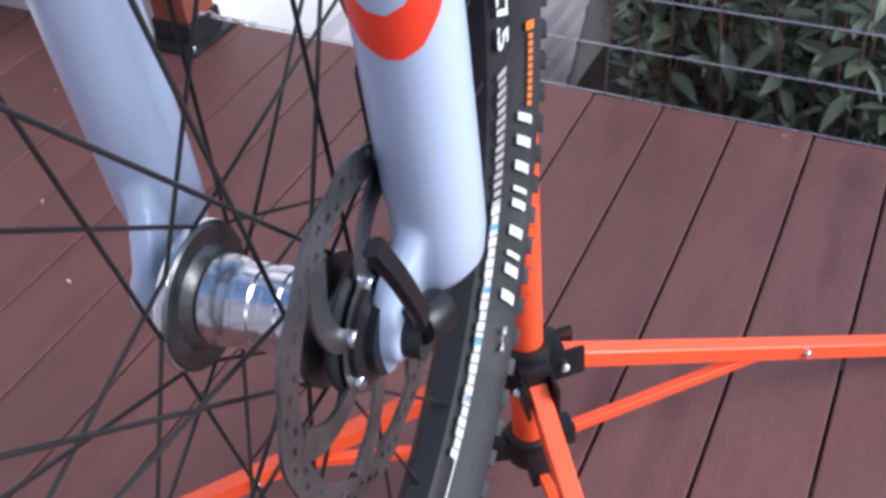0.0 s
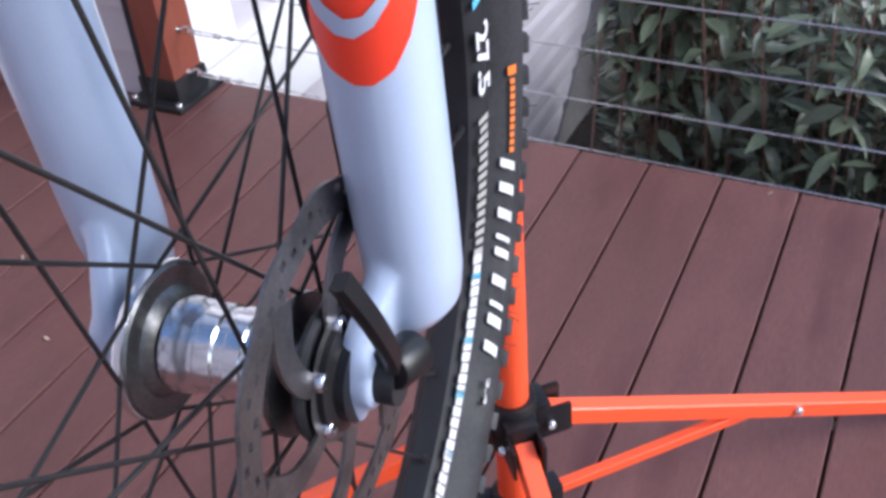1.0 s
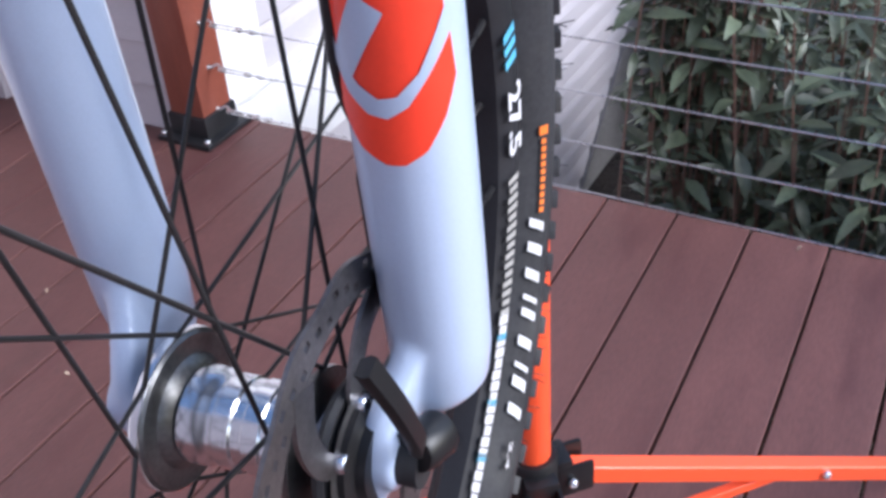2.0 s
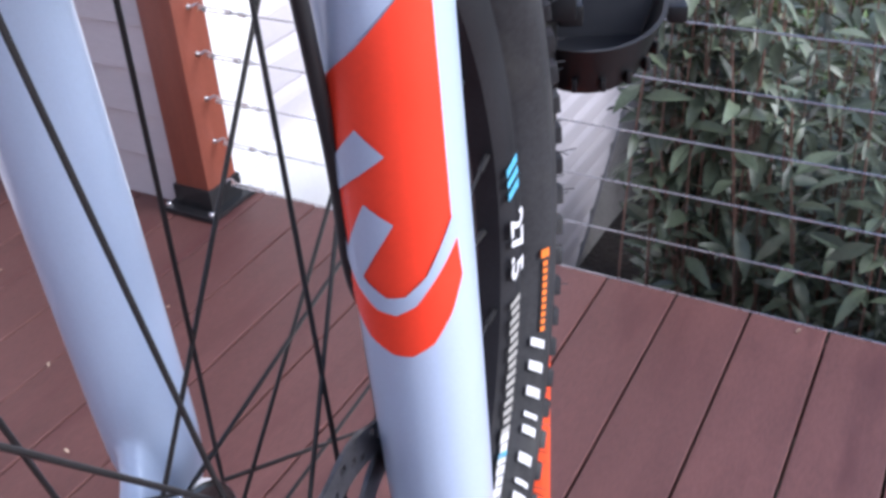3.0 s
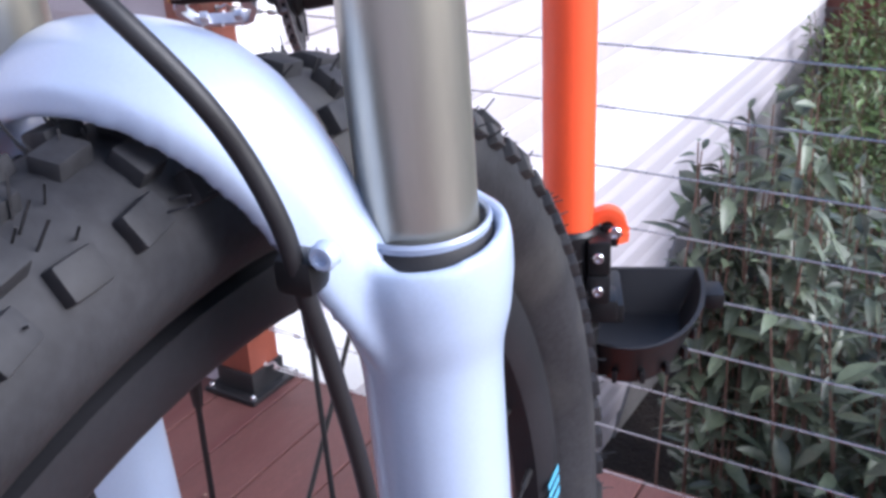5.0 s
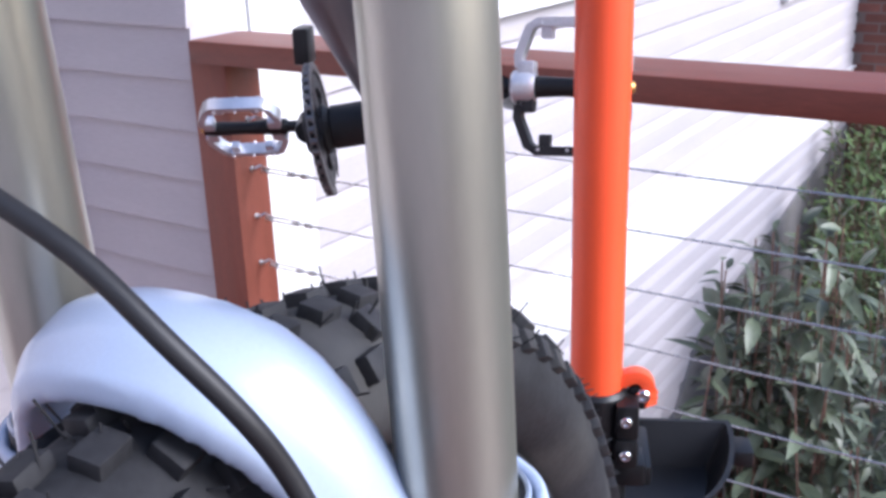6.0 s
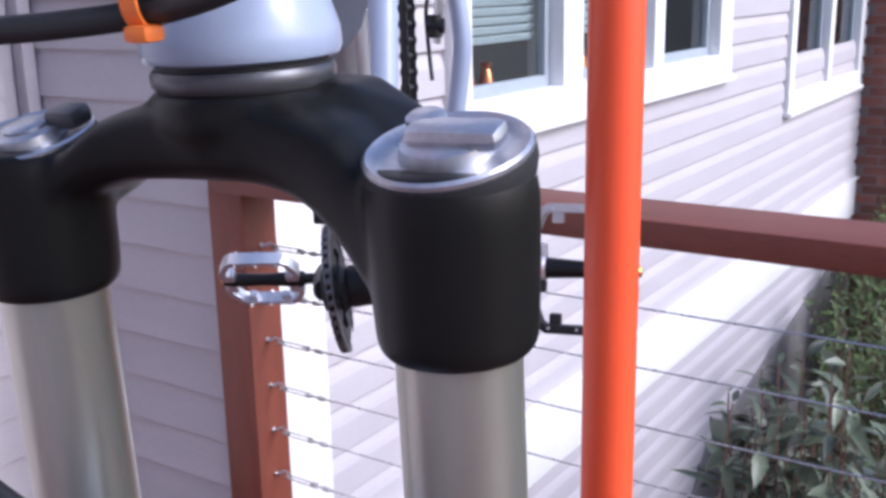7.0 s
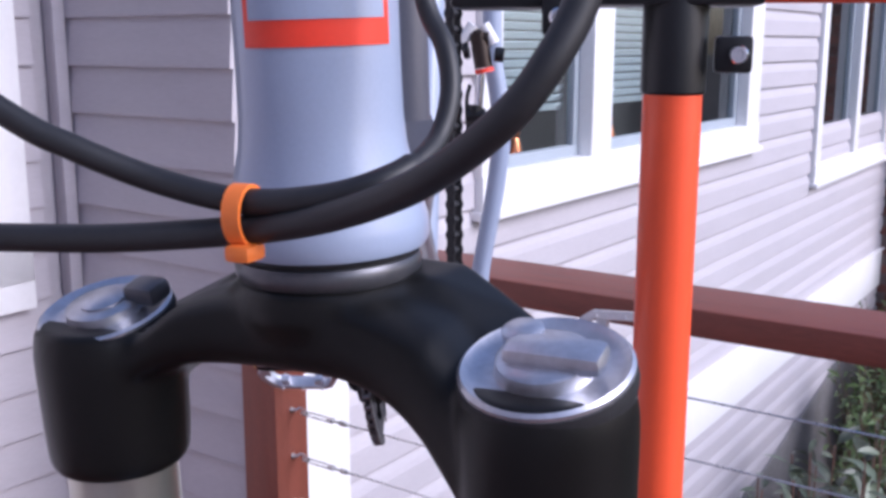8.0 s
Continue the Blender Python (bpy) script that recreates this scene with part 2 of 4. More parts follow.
# fork: x to the bike's right, y to its front, z up the steering axis, origin in the front hub
FORKM = frame_of((-0.095, 0.3948, 0.7577), (-0.95, 0.31, -0.016), (-0.309, -0.95, -0.036))
TO_FORK = FORKM.inverted()


def wf(x, y, z):
    """World place, in the fork's frame."""
    return TO_FORK @ Vector((x, y, z))


# ---- the setting ----
g = Geo()
ext = [-300, -60, -15, -4] + [-2 + 0.4 * i for i in range(30)] + [14, 30, 80, 300]
for j in ext:
    for i in ext:
        near = abs(i) < 12 and abs(j) < 12
        g.v.append((i, j, -1.65 + (0.05 * noise.noise(Vector((i * 1.3, j * 1.3, 0))) if near else 0)))
w = len(ext)
g.f = [(a + b * w, a + 1 + b * w, a + 1 + (b + 1) * w, a + (b + 1) * w) for b in range(w - 1) for a in range(w - 1)]
tagged(part("ground", g, SOIL, None, "", HOUSE), "dark mulched garden soil under the shrubs", "ground", kind="structure")

# deck frame under the boards
g = Geo().box((0.98, 0.004, -0.135), (3.9, 0.036, 0.20), None, 0.004)
for px in (-0.6, 1.2, 2.8):
    g.box((px, -0.08, -0.9), (0.12, 0.12, 1.5))
for k in range(7):
    g.box((0.38, -0.5 - 0.6 * k, -0.13), (5.3, 0.04, 0.18))
deck = part("deck", g, DECK, None, "", HOUSE)
tagged(deck, "red-brown stained timber deck with narrow gaps", "deck", kind="structure")
PITCH = 0.1325
long_board = mesh_of("plank", Geo().box((0, -2.2, -0.014), (PITCH - 0.0045, 4.42, 0.028), None, 0.0025), DECK, False)
rnd = random.Random(3)
for k in range(-18, 24):
    x = (k + 0.5) * PITCH
    part("plank", long_board, DECK, deck, "", pose(x, 0.0, rnd.uniform(-0.0008, 0.0008), 0, 0, 1.2))

# house walls: lap boards over a core
EXPO = 0.1045
WALL_TOP = 3.0


def lap(length, expo, lip=0.0145):
    """One lap board: x along, outer face to -y, bottom edge at z = 0."""
    prof = [(0.0, 0.0), (0.0005 - lip, 0.0), (-lip, 0.004), (-0.005, expo + 0.012), (0.0, expo + 0.012)]
    if lip > 0.02:      # drop siding: a flat face with a cove along its upper edge
        prof = [(0.0, 0.0), (0.001 - lip, 0.0), (-lip, 0.002), (0.001 - lip, 0.60 * expo), (-0.74 * lip, 0.75 * expo), (-0.44 * lip, 0.89 * expo), (-0.34 * lip, expo + 0.004), (0.0, expo + 0.004)]
    vs = [(x, y, z) for x in (0.0, length) for y, z in prof]
    k = len(prof)
    fs = [(i, (i + 1) % k, k + (i + 1) % k, k + i) for i in range(k)] + [tuple(range(k - 1, -1, -1)), tuple(range(k, 2 * k))]
    return Geo().add(vs, fs)


def lap_wall(name, label, m, runs, core_boxes, lip=0.0145):
    """runs: (x from, x to, z from, z to, exposure, joints at)."""
    core = Geo()
    for c, s in core_boxes:
        core.box(c, s)
    wall = part(name, core, SIDING, None, "", m, False)
    tagged(wall, label, "wall", kind="structure")
    cache = {}
    for x0, x1, z0, z1, expo, joints in runs:
        z, row = z0, 0
        while z < z1 - 0.02:
            cuts = [x0] + [c for c in (joints[row % len(joints)] if joints else ()) if x0 + 0.1 < c < x1 - 0.1] + [x1]
            for a, b in zip(cuts, cuts[1:]):
                length = round(b - a - (0.003 if b != x1 else 0.0), 4)
                key = (length, expo)
                if key not in cache:
                    cache[key] = mesh_of("lap_board", lap(length, expo, lip), SIDING, False)
                part("lap_board", cache[key], SIDING, wall, "", pose(a, 0, z))
            z += expo
            row += 1
    return wall


# wall that faces the deck
XC = -0.945
lap_wall("wall_deck", "mauve-grey painted lap siding facing the deck", HOUSE @ pose(-1.47, -0.085, 0),
         [(0.0, -XC * -1 + 1.47 - 0.0, 0.0, WALL_TOP, 0.100, ((),))],
         [(((1.47 + XC) / 2, 0.06, WALL_TOP / 2 - 0.8), (1.47 + XC, 0.12, WALL_TOP + 1.6))])
# wall that runs off along the garden; x' runs with the house's y
RIGHT = HOUSE @ frame_of((-1.0, 0, 0), (0, 1, 0), (-1, 0, 0))
W1, W2 = (0.80, 3.08, 0.88, 2.15), (4.06, 5.80, 0.60, 2.15)
lap_wall("wall_garden", "pale mauve-grey lap siding in bright light", RIGHT,
         [(0.262, 6.0, -0.03, 0.87, 0.118, ()), (0.262, W1[0], 0.87 + 0.044, WALL_TOP, 0.118, ()),
          (W1[1], W2[0], 0.914, WALL_TOP, 0.118, ()), (W2[1], 6.0, 0.914, WALL_TOP, 0.118, ()),
          (W1[0], W1[1], 2.212, WALL_TOP, 0.118, ()), (W2[0], W2[1], 2.212, WALL_TOP, 0.118, ()),
          (-0.06, 6.0, -1.66, -0.31, 0.118, ())],
         [((2.97, 0.06, -0.01), (6.1, 0.12, 1.18)), ((2.97, 0.06, 2.6), (6.1, 0.12, 0.9)),
          ((0.36, 0.06, 1.36), (0.88, 0.12, 1.60)), ((3.57, 0.06, 1.36), (0.98, 0.12, 1.60)), ((5.91, 0.06, 1.36), (0.22, 0.12, 1.60)),
          ((2.97, 0.06, -1.13), (6.1, 0.12, 1.06))], 0.022)
g = Geo().box((3.0, -0.018, -0.170), (6.1, 0.036, 0.26), None, 0.003).box((3.0, -0.026, -0.036), (6.1, 0.052, 0.012), None, 0.002)
tagged(part("trim", g, TRIM, None, "", RIGHT), "white painted band board along the foot of the wall", "trim", kind="structure")
# added dark slab: its colour gives the shade over the lowest siding
base = Geo()
prof = [(2.25, -1.66), (6.05, -1.66), (6.05, -0.44), (3.05, -0.89)]
base.add([(x, y, z) for y in (-0.036, 0.04) for x, z in prof], [(0, 1, 2, 3), (7, 6, 5, 4), (0, 4, 5, 1), (1, 5, 6, 2), (2, 6, 7, 3), (3, 7, 4, 0)])
tagged(part("foundation", base, FOOT_SHADE, None, "", RIGHT, False), "dark grey slab for the shade that climbs along the wall foot", "foundation", kind="structure")
corner = part("trim", Geo().box((0.018, -0.017, 1.15), (0.135, 0.034, 3.7), None, 0.003).box((-0.049, 0.055, 1.15), (0.03, 0.11, 3.7), None, 0.003),
              TRIM, None, "", RIGHT)
tagged(corner, "white painted corner board of the house", "trim", kind="structure")
tagged(part("trim", Geo().box((0.180, -0.014, 1.15), (0.160, 0.028, 3.7), None, 0.003), TRIM, None, "", RIGHT),
       "white painted upright board beside the corner", "trim", kind="structure")
tagged(part("trim", Geo().box((0.0925, -0.005, 1.2), (0.012, 0.012, 3.6)), JOINT, None, "", RIGHT),
       "dark open joint between two white boards", "trim", kind="structure")


def window(name, label, y0, y1, z0, z1, panes, blinds):
    """A white framed window in the garden wall; panes: (from, to) along the wall."""
    t = 0.10
    win = thing(name, RIGHT)
    tagged(win, label, "window", kind="structure")
    fr = Geo().box(((y0 + y1) / 2, -0.012, z0 + 0.06), (y1 - y0, 0.07, 0.12), None, 0.004)
    fr.box(((y0 + y1) / 2, -0.012, z1 - 0.05), (y1 - y0, 0.07, 0.10), None, 0.004)
    edges = [y0] + [e for p in panes for e in p] + [y1]
    for a, b in zip(edges[::2], edges[1::2]):
        fr.box(((a + b) / 2, -0.010, (z0 + z1) / 2), (b - a, 0.066, z1 - z0 - 0.214), None, 0.003)
    part("window_frame", fr, TRIM, win)
    part("window_sill", Geo().box(((y0 + y1) / 2, -0.03, z0 + 0.012), (y1 - y0 + 0.02, 0.07, 0.024), None, 0.004), TRIM, win)
    for k, (a, b) in enumerate(panes):
        s = 0.035
        sash = Geo()
        for c, size in ((((a + b) / 2, 0.02, z0 + 0.12 + s / 2), (b - a, 0.03, s)), (((a + b) / 2, 0.02, z1 - 0.1 - s / 2), (b - a, 0.03, s)),
                        ((a + s / 2, 0.02, (z0 + z1) / 2), (s, 0.028, z1 - z0 - 0.3)), ((b - s / 2, 0.02, (z0 + z1) / 2), (s, 0.028, z1 - z0 - 0.3))):
            sash.box(c, size, None, 0.002)
        part("sash", sash, SASH, win, "grey sash")
        pane = part("pane", Geo().box(((a + b) / 2, 0.024, (z0 + z1) / 2), (b - a - 0.03, 0.005, z1 - z0 - 0.25)), GLASS, win)
        pane.visible_shadow = False
        if k in blinds:
            slat = mesh_of("blind_slat", Geo().box((0, 0, 0), (b - a - 0.05, 0.003, 0.025), None, 0.001), BLIND, False)
            for j in range(int((z1 - z0 - 0.36) / 0.027)):
                part("blind_slat", slat, BLIND, win, "", pose((a + b) / 2, 0.060, z1 - 0.13 - j * 0.027, 34))
    # shallow box behind the glass; the unlit room's darkness is in its colour
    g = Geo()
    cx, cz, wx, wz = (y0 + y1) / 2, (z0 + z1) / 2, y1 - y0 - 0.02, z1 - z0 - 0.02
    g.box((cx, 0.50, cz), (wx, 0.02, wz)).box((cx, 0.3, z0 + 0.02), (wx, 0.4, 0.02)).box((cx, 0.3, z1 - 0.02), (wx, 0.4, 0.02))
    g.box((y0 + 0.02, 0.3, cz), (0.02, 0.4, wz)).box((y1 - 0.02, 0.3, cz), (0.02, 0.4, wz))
    part("room_backing", g, ROOM_SHADE, win)
    return win


window("window_1", "wide white-framed window with pale lowered blinds", *W1, [(0.90, 1.44), (1.58, 2.18), (2.28, 2.92)], (0, 1))
window("window_2", "white-framed window with two dark panes", *W2, [(4.16, 4.88), (4.98, 5.70)], ())

for k, (y, size) in enumerate(((1.18, 0.9), (1.30, 0.75), (1.72, 0.85), (1.80, 0.7), (1.96, 0.9))):
    jar = part("copper_jar", Geo().lathe([(0.022, 0), (0.034, 0.03), (0.038, 0.09), (0.026, 0.135), (0.018, 0.15), (0.024, 0.17)], 20), COPPER, None, "", RIGHT @ pose(y, 0.16, W1[2] + 0.0305) @ Matrix.Diagonal((size, size, 0.8 + 0.25 * size, 1)))
    tagged(jar, "small shiny copper jar behind the window", "jar", "jars behind the window")

# return wall with a white window that closes the deck's corner
SIDE = HOUSE @ frame_of((-1.47, -3.2, 0), (0, 1, 0), (-1, 0, 0))
lap_wall("wall_side", "mauve-grey lap siding beside the deck", SIDE, [(0.0, 3.03, 0.0, WALL_TOP, 0.100, ())],
         [((1.5, 0.07, WALL_TOP / 2 - 0.4), (3.2, 0.12, WALL_TOP + 0.8))])
tagged(part("trim", Geo().box((3.085, -0.016, 1.4), (0.03, 0.034, 3.2), None, 0.003), SIDING, None, "", SIDE),
       "mauve-grey inside corner strip of the siding", "trim", kind="structure")
side_window = thing("window_3", SIDE)
tagged(side_window, "white painted window casing on the side wall", "window", kind="structure")
part("window_frame", Geo().box((2.93, -0.012, 1.47), (0.10, 0.05, 1.36), None, 0.004).box((2.45, -0.012, 0.90), (1.06, 0.05, 0.11), None, 0.004)
     .box((2.45, -0.012, 2.10), (1.06, 0.05, 0.11), None, 0.004).box((1.97, -0.012, 1.47), (0.10, 0.05, 1.36), None, 0.004), TRIM, side_window)
# opaque sheet for glass, coloured as dark as an unlit room
part("pane", Geo().box((2.45, -0.018, 1.50), (0.90, 0.006, 1.16)), ROOM_SHADE, side_window)

# plain unseen wall added behind the viewer to hold back light from there
lap_wall("wall_rear", "unseen mauve-grey lap siding added behind the deck for shade", HOUSE @ pose(2.6, -3.2, 0, 0, 0, 180), [(0.0, 4.07, 0.0, WALL_TOP, 0.150, ())],
         [((2.03, 0.07, WALL_TOP / 2 - 0.4), (4.1, 0.12, WALL_TOP + 0.8))])

# brick pier at the far end of the garden wall
PIER = HOUSE @ pose(-0.98, 5.97, -1.65)
pier = part("brick_pier", Geo().box((0.30, 0.25, 2.2), (0.586, 0.486, 4.4)), MORTAR, None, "", PIER, False)
tagged(pier, "red-brown brick pier at the end of the wall", "pier", kind="structure")
full = mesh_of("brick", Geo().box((0, 0, 0), (0.190, 0.09, 0.057), None, 0.004), BRICK, False)
for row in range(56):
    for k in range(3):
        part("brick", full, BRICK, pier, "", pose(0.10 + k * 0.2 - (0.1 if row % 2 else 0.0) + 0.05, 0.050, 0.035 + row * 0.068))
    for k in range(2):
        part("brick", full, BRICK, pier, "", pose(0.555, 0.14 + k * 0.2 + (0.05 if row % 2 else 0.0), 0.035 + row * 0.068, 0, 0, 90))

# ---- railing ----
railing = thing("deck_railing", HOUSE)
tagged(railing, "red-brown timber railing with thin steel cables", "railing")
PX, PY = -0.888, -0.068
part("post", Geo().box((PX, PY, 0.490), (0.09, 0.09, 0.912), None, 0.004), POST, railing, "orange-brown stained post")
part("top_rail", Geo().box((1.050, PY, 0.965), (3.91, 0.142, 0.042), None, 0.006), RAIL, railing)
part("post", Geo().box((2.9, PY, 0.490), (0.09, 0.09, 0.912), None, 0.004), POST, railing)
shoe = part("post_base", Geo().box((PX, PY, 0.006), (0.140, 0.152, 0.012), None, 0.003).box((PX, PY, 0.032), (0.102, 0.102, 0.055), None, 0.004),
            BASE_IRON, railing, "black metal post shoe")
for sx in (-1, 1):
    for sy in (-1, 1):
        p = (PX + sx * 0.059, PY + sy * 0.064, 0.012)
        bolt("bolt", p, (p[0], p[1], -1), 0.007, 0.008, shoe)
CABLE_Z = [0.060 + 0.0965 * k for k in range(9)]
for k, z in enumerate(CABLE_Z):
    if z > 0.87:
        continue
    x = PX + 0.045
    pts = [(x + 0.16, PY, z)] + [(x + 0.16 + (2.9 - x - 0.16) * i / 8, PY, z - 0.004 * math.sin(math.pi * i / 8)) for i in range(1, 9)]
    part("cable", Geo().tube(pts, 0.0016, 6), STEEL, railing)
    hook = Geo().tube(curve([(x - 0.012, PY, z), (x + 0.006, PY, z), (x + 0.014, PY + 0.008, z + 0.004), (x + 0.022, PY + 0.009, z + 0.002), (x + 0.030, PY, z)], 5), 0.0028, 7)
    hook.lathe([(0.006, 0), (0.006, 0.002)], 10, axis_to((x, PY, z), (x + 1, PY, z)))
    part("hook", hook, STEEL, railing)
    buckle = Geo()
    for s in (-1, 1):
        buckle.tube([(x + 0.034, PY, z + s * 0.004), (x + 0.095, PY, z + s * 0.004)], 0.0016, 6)
    for q in (0.028, 0.095):
        buckle.tube([(x + q, PY, z), (x + q + 0.012, PY, z)], 0.0055, 8)
    buckle.tube([(x + 0.107, PY, z), (x + 0.165, PY, z)], 0.0026, 7)
    buckle.tube([(x + 0.125, PY, z), (x + 0.140, PY, z)], 0.0050, 6)
    part("turnbuckle", buckle, STEEL, railing)


# ---- shrubs ----
def leaf(length, width, bend):
    """A pointed leaf folded along its midrib, along +y."""
    pts = [(0.0, 0.04), (0.10, 0.12), (0.30, 0.78), (0.52, 1.0), (0.78, 0.66), (0.92, 0.25), (1.0, 0.0)]
    v, f = [], []
    for t, wd in pts:
        z = -bend * t * t * length
        v += [(-wd * width / 2, t * length, z + 0.18 * wd * width), (0, t * length, z), (wd * width / 2, t * length, z + 0.18 * wd * width)]
    for i in range(len(pts) - 1):
        a = i * 3
        f += [(a, a + 1, a + 4, a + 3), (a + 1, a + 2, a + 5, a + 4)]
    return v, f


def shrub(x, y, top, spread, leaves, seed, material, label, size=(0.045, 0.075)):
    r = random.Random(seed)
    base = -1.65
    sh = thing("shrub", HOUSE @ pose(x, y, base))
    tagged(sh, label, "shrub", "shrubs behind the railing")
    height = top - base
    stems, crown = Geo(), Geo()
    per = 17
    for s in range(leaves // per):
        ang, q = r.uniform(0, 2 * math.pi), math.sqrt(r.random())
        h = height * (1 - 0.62 * r.random() ** 1.4 * min(1.0, 1.3 / height) - 0.12 * q)
        tip = Vector((math.cos(ang) * spread * q, math.sin(ang) * spread * q, h))
        root = Vector((tip.x * 0.18, tip.y * 0.18, 0))
        mid = root.lerp(tip, 0.6) + Vector((r.uniform(-.06, .06), r.uniform(-.06, .06), 0.02))
        line = curve([root, mid, tip], 6)
        stems.tube(line, 0.0038, 5, None, [1.3 - 0.9 * i / (len(line) - 1) for i in range(len(line))], (1, 0.3, 0.1))
        zone = min(0.9, 0.75 / h)
        for k in range(per):
            t = 1 - (k / per) ** 1.1 * zone
            i = min(int(t * (len(line) - 1)), len(line) - 2)
            p = line[i].lerp(line[i + 1], t * (len(line) - 1) - i)
            a = k * 2.4 + r.uniform(-0.4, 0.4)
            droop = r.uniform(-35, 40) - (0 if k > 3 else -35)
            L = r.uniform(*size) * (0.6 if k < 3 else 1.0)
            v, f = leaf(L, L * r.uniform(0.25, 0.40), r.uniform(0.05, 0.6))
            crown.add(v, f, Matrix.Translation(p) @ Euler((radians(droop), radians(r.uniform(-35, 35)), a)).to_matrix().to_4x4())
    part("branchwork", stems, STEM, sh)
    part("crown", mesh_of("crown", crown, material, True), material, sh)
    return sh


NEAR = "leafy grey-green shrub with reddish stems behind the railing"
for k, (x, y, top, spread, count) in enumerate((
        (0.08, 0.46, 0.78, 0.17, 850), (0.38, 0.44, 0.60, 0.26, 1100), (0.75, 0.42, 0.46, 0.32, 1200), (1.15, 0.42, 0.50, 0.36, 1200),
        (0.36, 0.85, 0.50, 0.36, 1400), (0.95, 0.95, 0.55, 0.45, 1400), (1.55, 0.65, 0.60, 0.45, 1300), (2.1, 0.6, 0.55, 0.45, 1000), (0.02, 1.05, 0.20, 0.26, 700),
        (-0.18, 0.62, -0.35, 0.20, 160), (0.15, 1.45, 0.25, 0.38, 1000), (-0.32, 1.7, -0.50, 0.26, 500), (0.75, 1.55, 0.45, 0.45, 1200), (0.02, 0.33, 0.83, 0.09, 300), (0.15, 0.36, 0.72, 0.11, 300))):
    shrub(x, y, top, spread, count, 10 + k, LEAF, NEAR, (0.058, 0.10))
# the two off-view shrubs 1.05 high are made tall to shade the wall's foot
for k, (x, y, top, spread, count) in enumerate((
        (-0.35, 2.3, -0.48, 0.32, 900), (0.1, 2.2, 0.05, 0.45, 1200), (0.75, 2.3, 0.30, 0.5, 1400), (-0.24, 3.2, -0.02, 0.28, 1200), (0.15, 3.2, 0.15, 0.5, 1300),
        (0.9, 3.3, 0.35, 0.6, 1300), (0.05, 4.3, 0.12, 0.42, 1500), (0.3, 4.5, 0.2, 0.6, 1200), (1.6, 4.2, 1.05, 0.7, 1900), (0.0, 5.5, 0.1, 0.6, 1100), (1.0, 5.8, 0.4, 0.8, 1200), (1.9, 2.4, 1.05, 0.6, 1900),
        (-0.58, 5.15, -0.06, 0.36, 1500), (-0.52, 4.35, -0.24, 0.34, 1300), (-0.60, 5.65, 0.02, 0.28, 1200), (-0.42, 3.6, -0.32, 0.30, 1000))):
    shrub(x, y, top, spread, count, 60 + k, LEAF_FAR, "bright green garden shrub farther off", (0.05, 0.09))


# fallen bits on the deck
DRY = mat("dry_leaf", (0.42, 0.30, 0.22), 0.7, 0, 0.3, 60, 300, 0.2)
for k, (x, y, size) in enumerate(((-1.10, -0.469, 0.014), (-0.693, -0.421, 0.016), (0.356, -0.011, 0.012), (-0.781, -0.632, 0.010), (-0.592, -0.780, 0.010), (-1.02, -0.35, 0.009))):
    v, f = leaf(size, size * 0.55, 0.5)
    crumb = part("dry_leaf", Geo().add(v, f).add([(a, c, d - 0.0012) for a, c, d in v], f), DRY, None, "", HOUSE @ pose(x, y, size * 0.42 + 0.0012, 0, 0, 70 * k))
    tagged(crumb, "small pale dry leaf fragment lying on the deck", "leaf", "fallen bits on the deck")

# ---- repair stand ----
SX, SY = 0.016, 0.800
stand = thing("repair_stand", pose(SX, SY, 0))
tagged(stand, "orange folding bicycle repair stand with black joints on the deck", "repair stand")
part("upright", Geo().lathe([(0.0175, 0.105), (0.0185, 0.107), (0.0185, 0.88)], 28), STAND, stand)
part("upper_tube", Geo().lathe([(0.0165, 0.9045), (0.0180, 0.906), (0.0180, 1.335)], 28), STAND, stand)
hub = Geo().lathe([(0.024, 0.225), (0.0265, 0.228), (0.0265, 0.285), (0.024, 0.290)], 24)
FEET = [(0.600 - SX, 1.022 - SY, 0.010), (0.16 - SX, 0.28 - SY, 0.012), (-0.52 - SX, 0.745 - SY, 0.012)]
for fx, fy, _ in FEET:
    d = Vector((fx, fy, 0)).normalized()
    rot = Matrix((Vector((d.x, d.y, 0)), Vector((-d.y, d.x, 0)), Vector((0, 0, 1)))).transposed().to_4x4()
    for s in (-1, 1):
        hub.box((0.040, s * 0.0155, 0.251), (0.040, 0.005, 0.040), rot, 0.004)
    hub.box((0.028, 0, 0.255), (0.02, 0.034, 0.05), rot, 0.004)
hub_ob = part("leg_joint", hub, PLASTIC, stand, "black plastic leg joint")
collar = Geo().lathe([(0.023, 0.098), (0.026, 0.102), (0.026, 0.140), (0.023, 0.144)], 24)
for fx, fy, _ in FEET:
    d = Vector((fx, fy, 0)).normalized()
    rot = Matrix((Vector((d.x, d.y, 0)), Vector((-d.y, d.x, 0)), Vector((0, 0, 1)))).transposed().to_4x4()
    collar.box((0.036, 0, 0.122), (0.034, 0.026, 0.030), rot, 0.003)
part("strut_collar", collar, PLASTIC, stand, "black plastic strut collar")
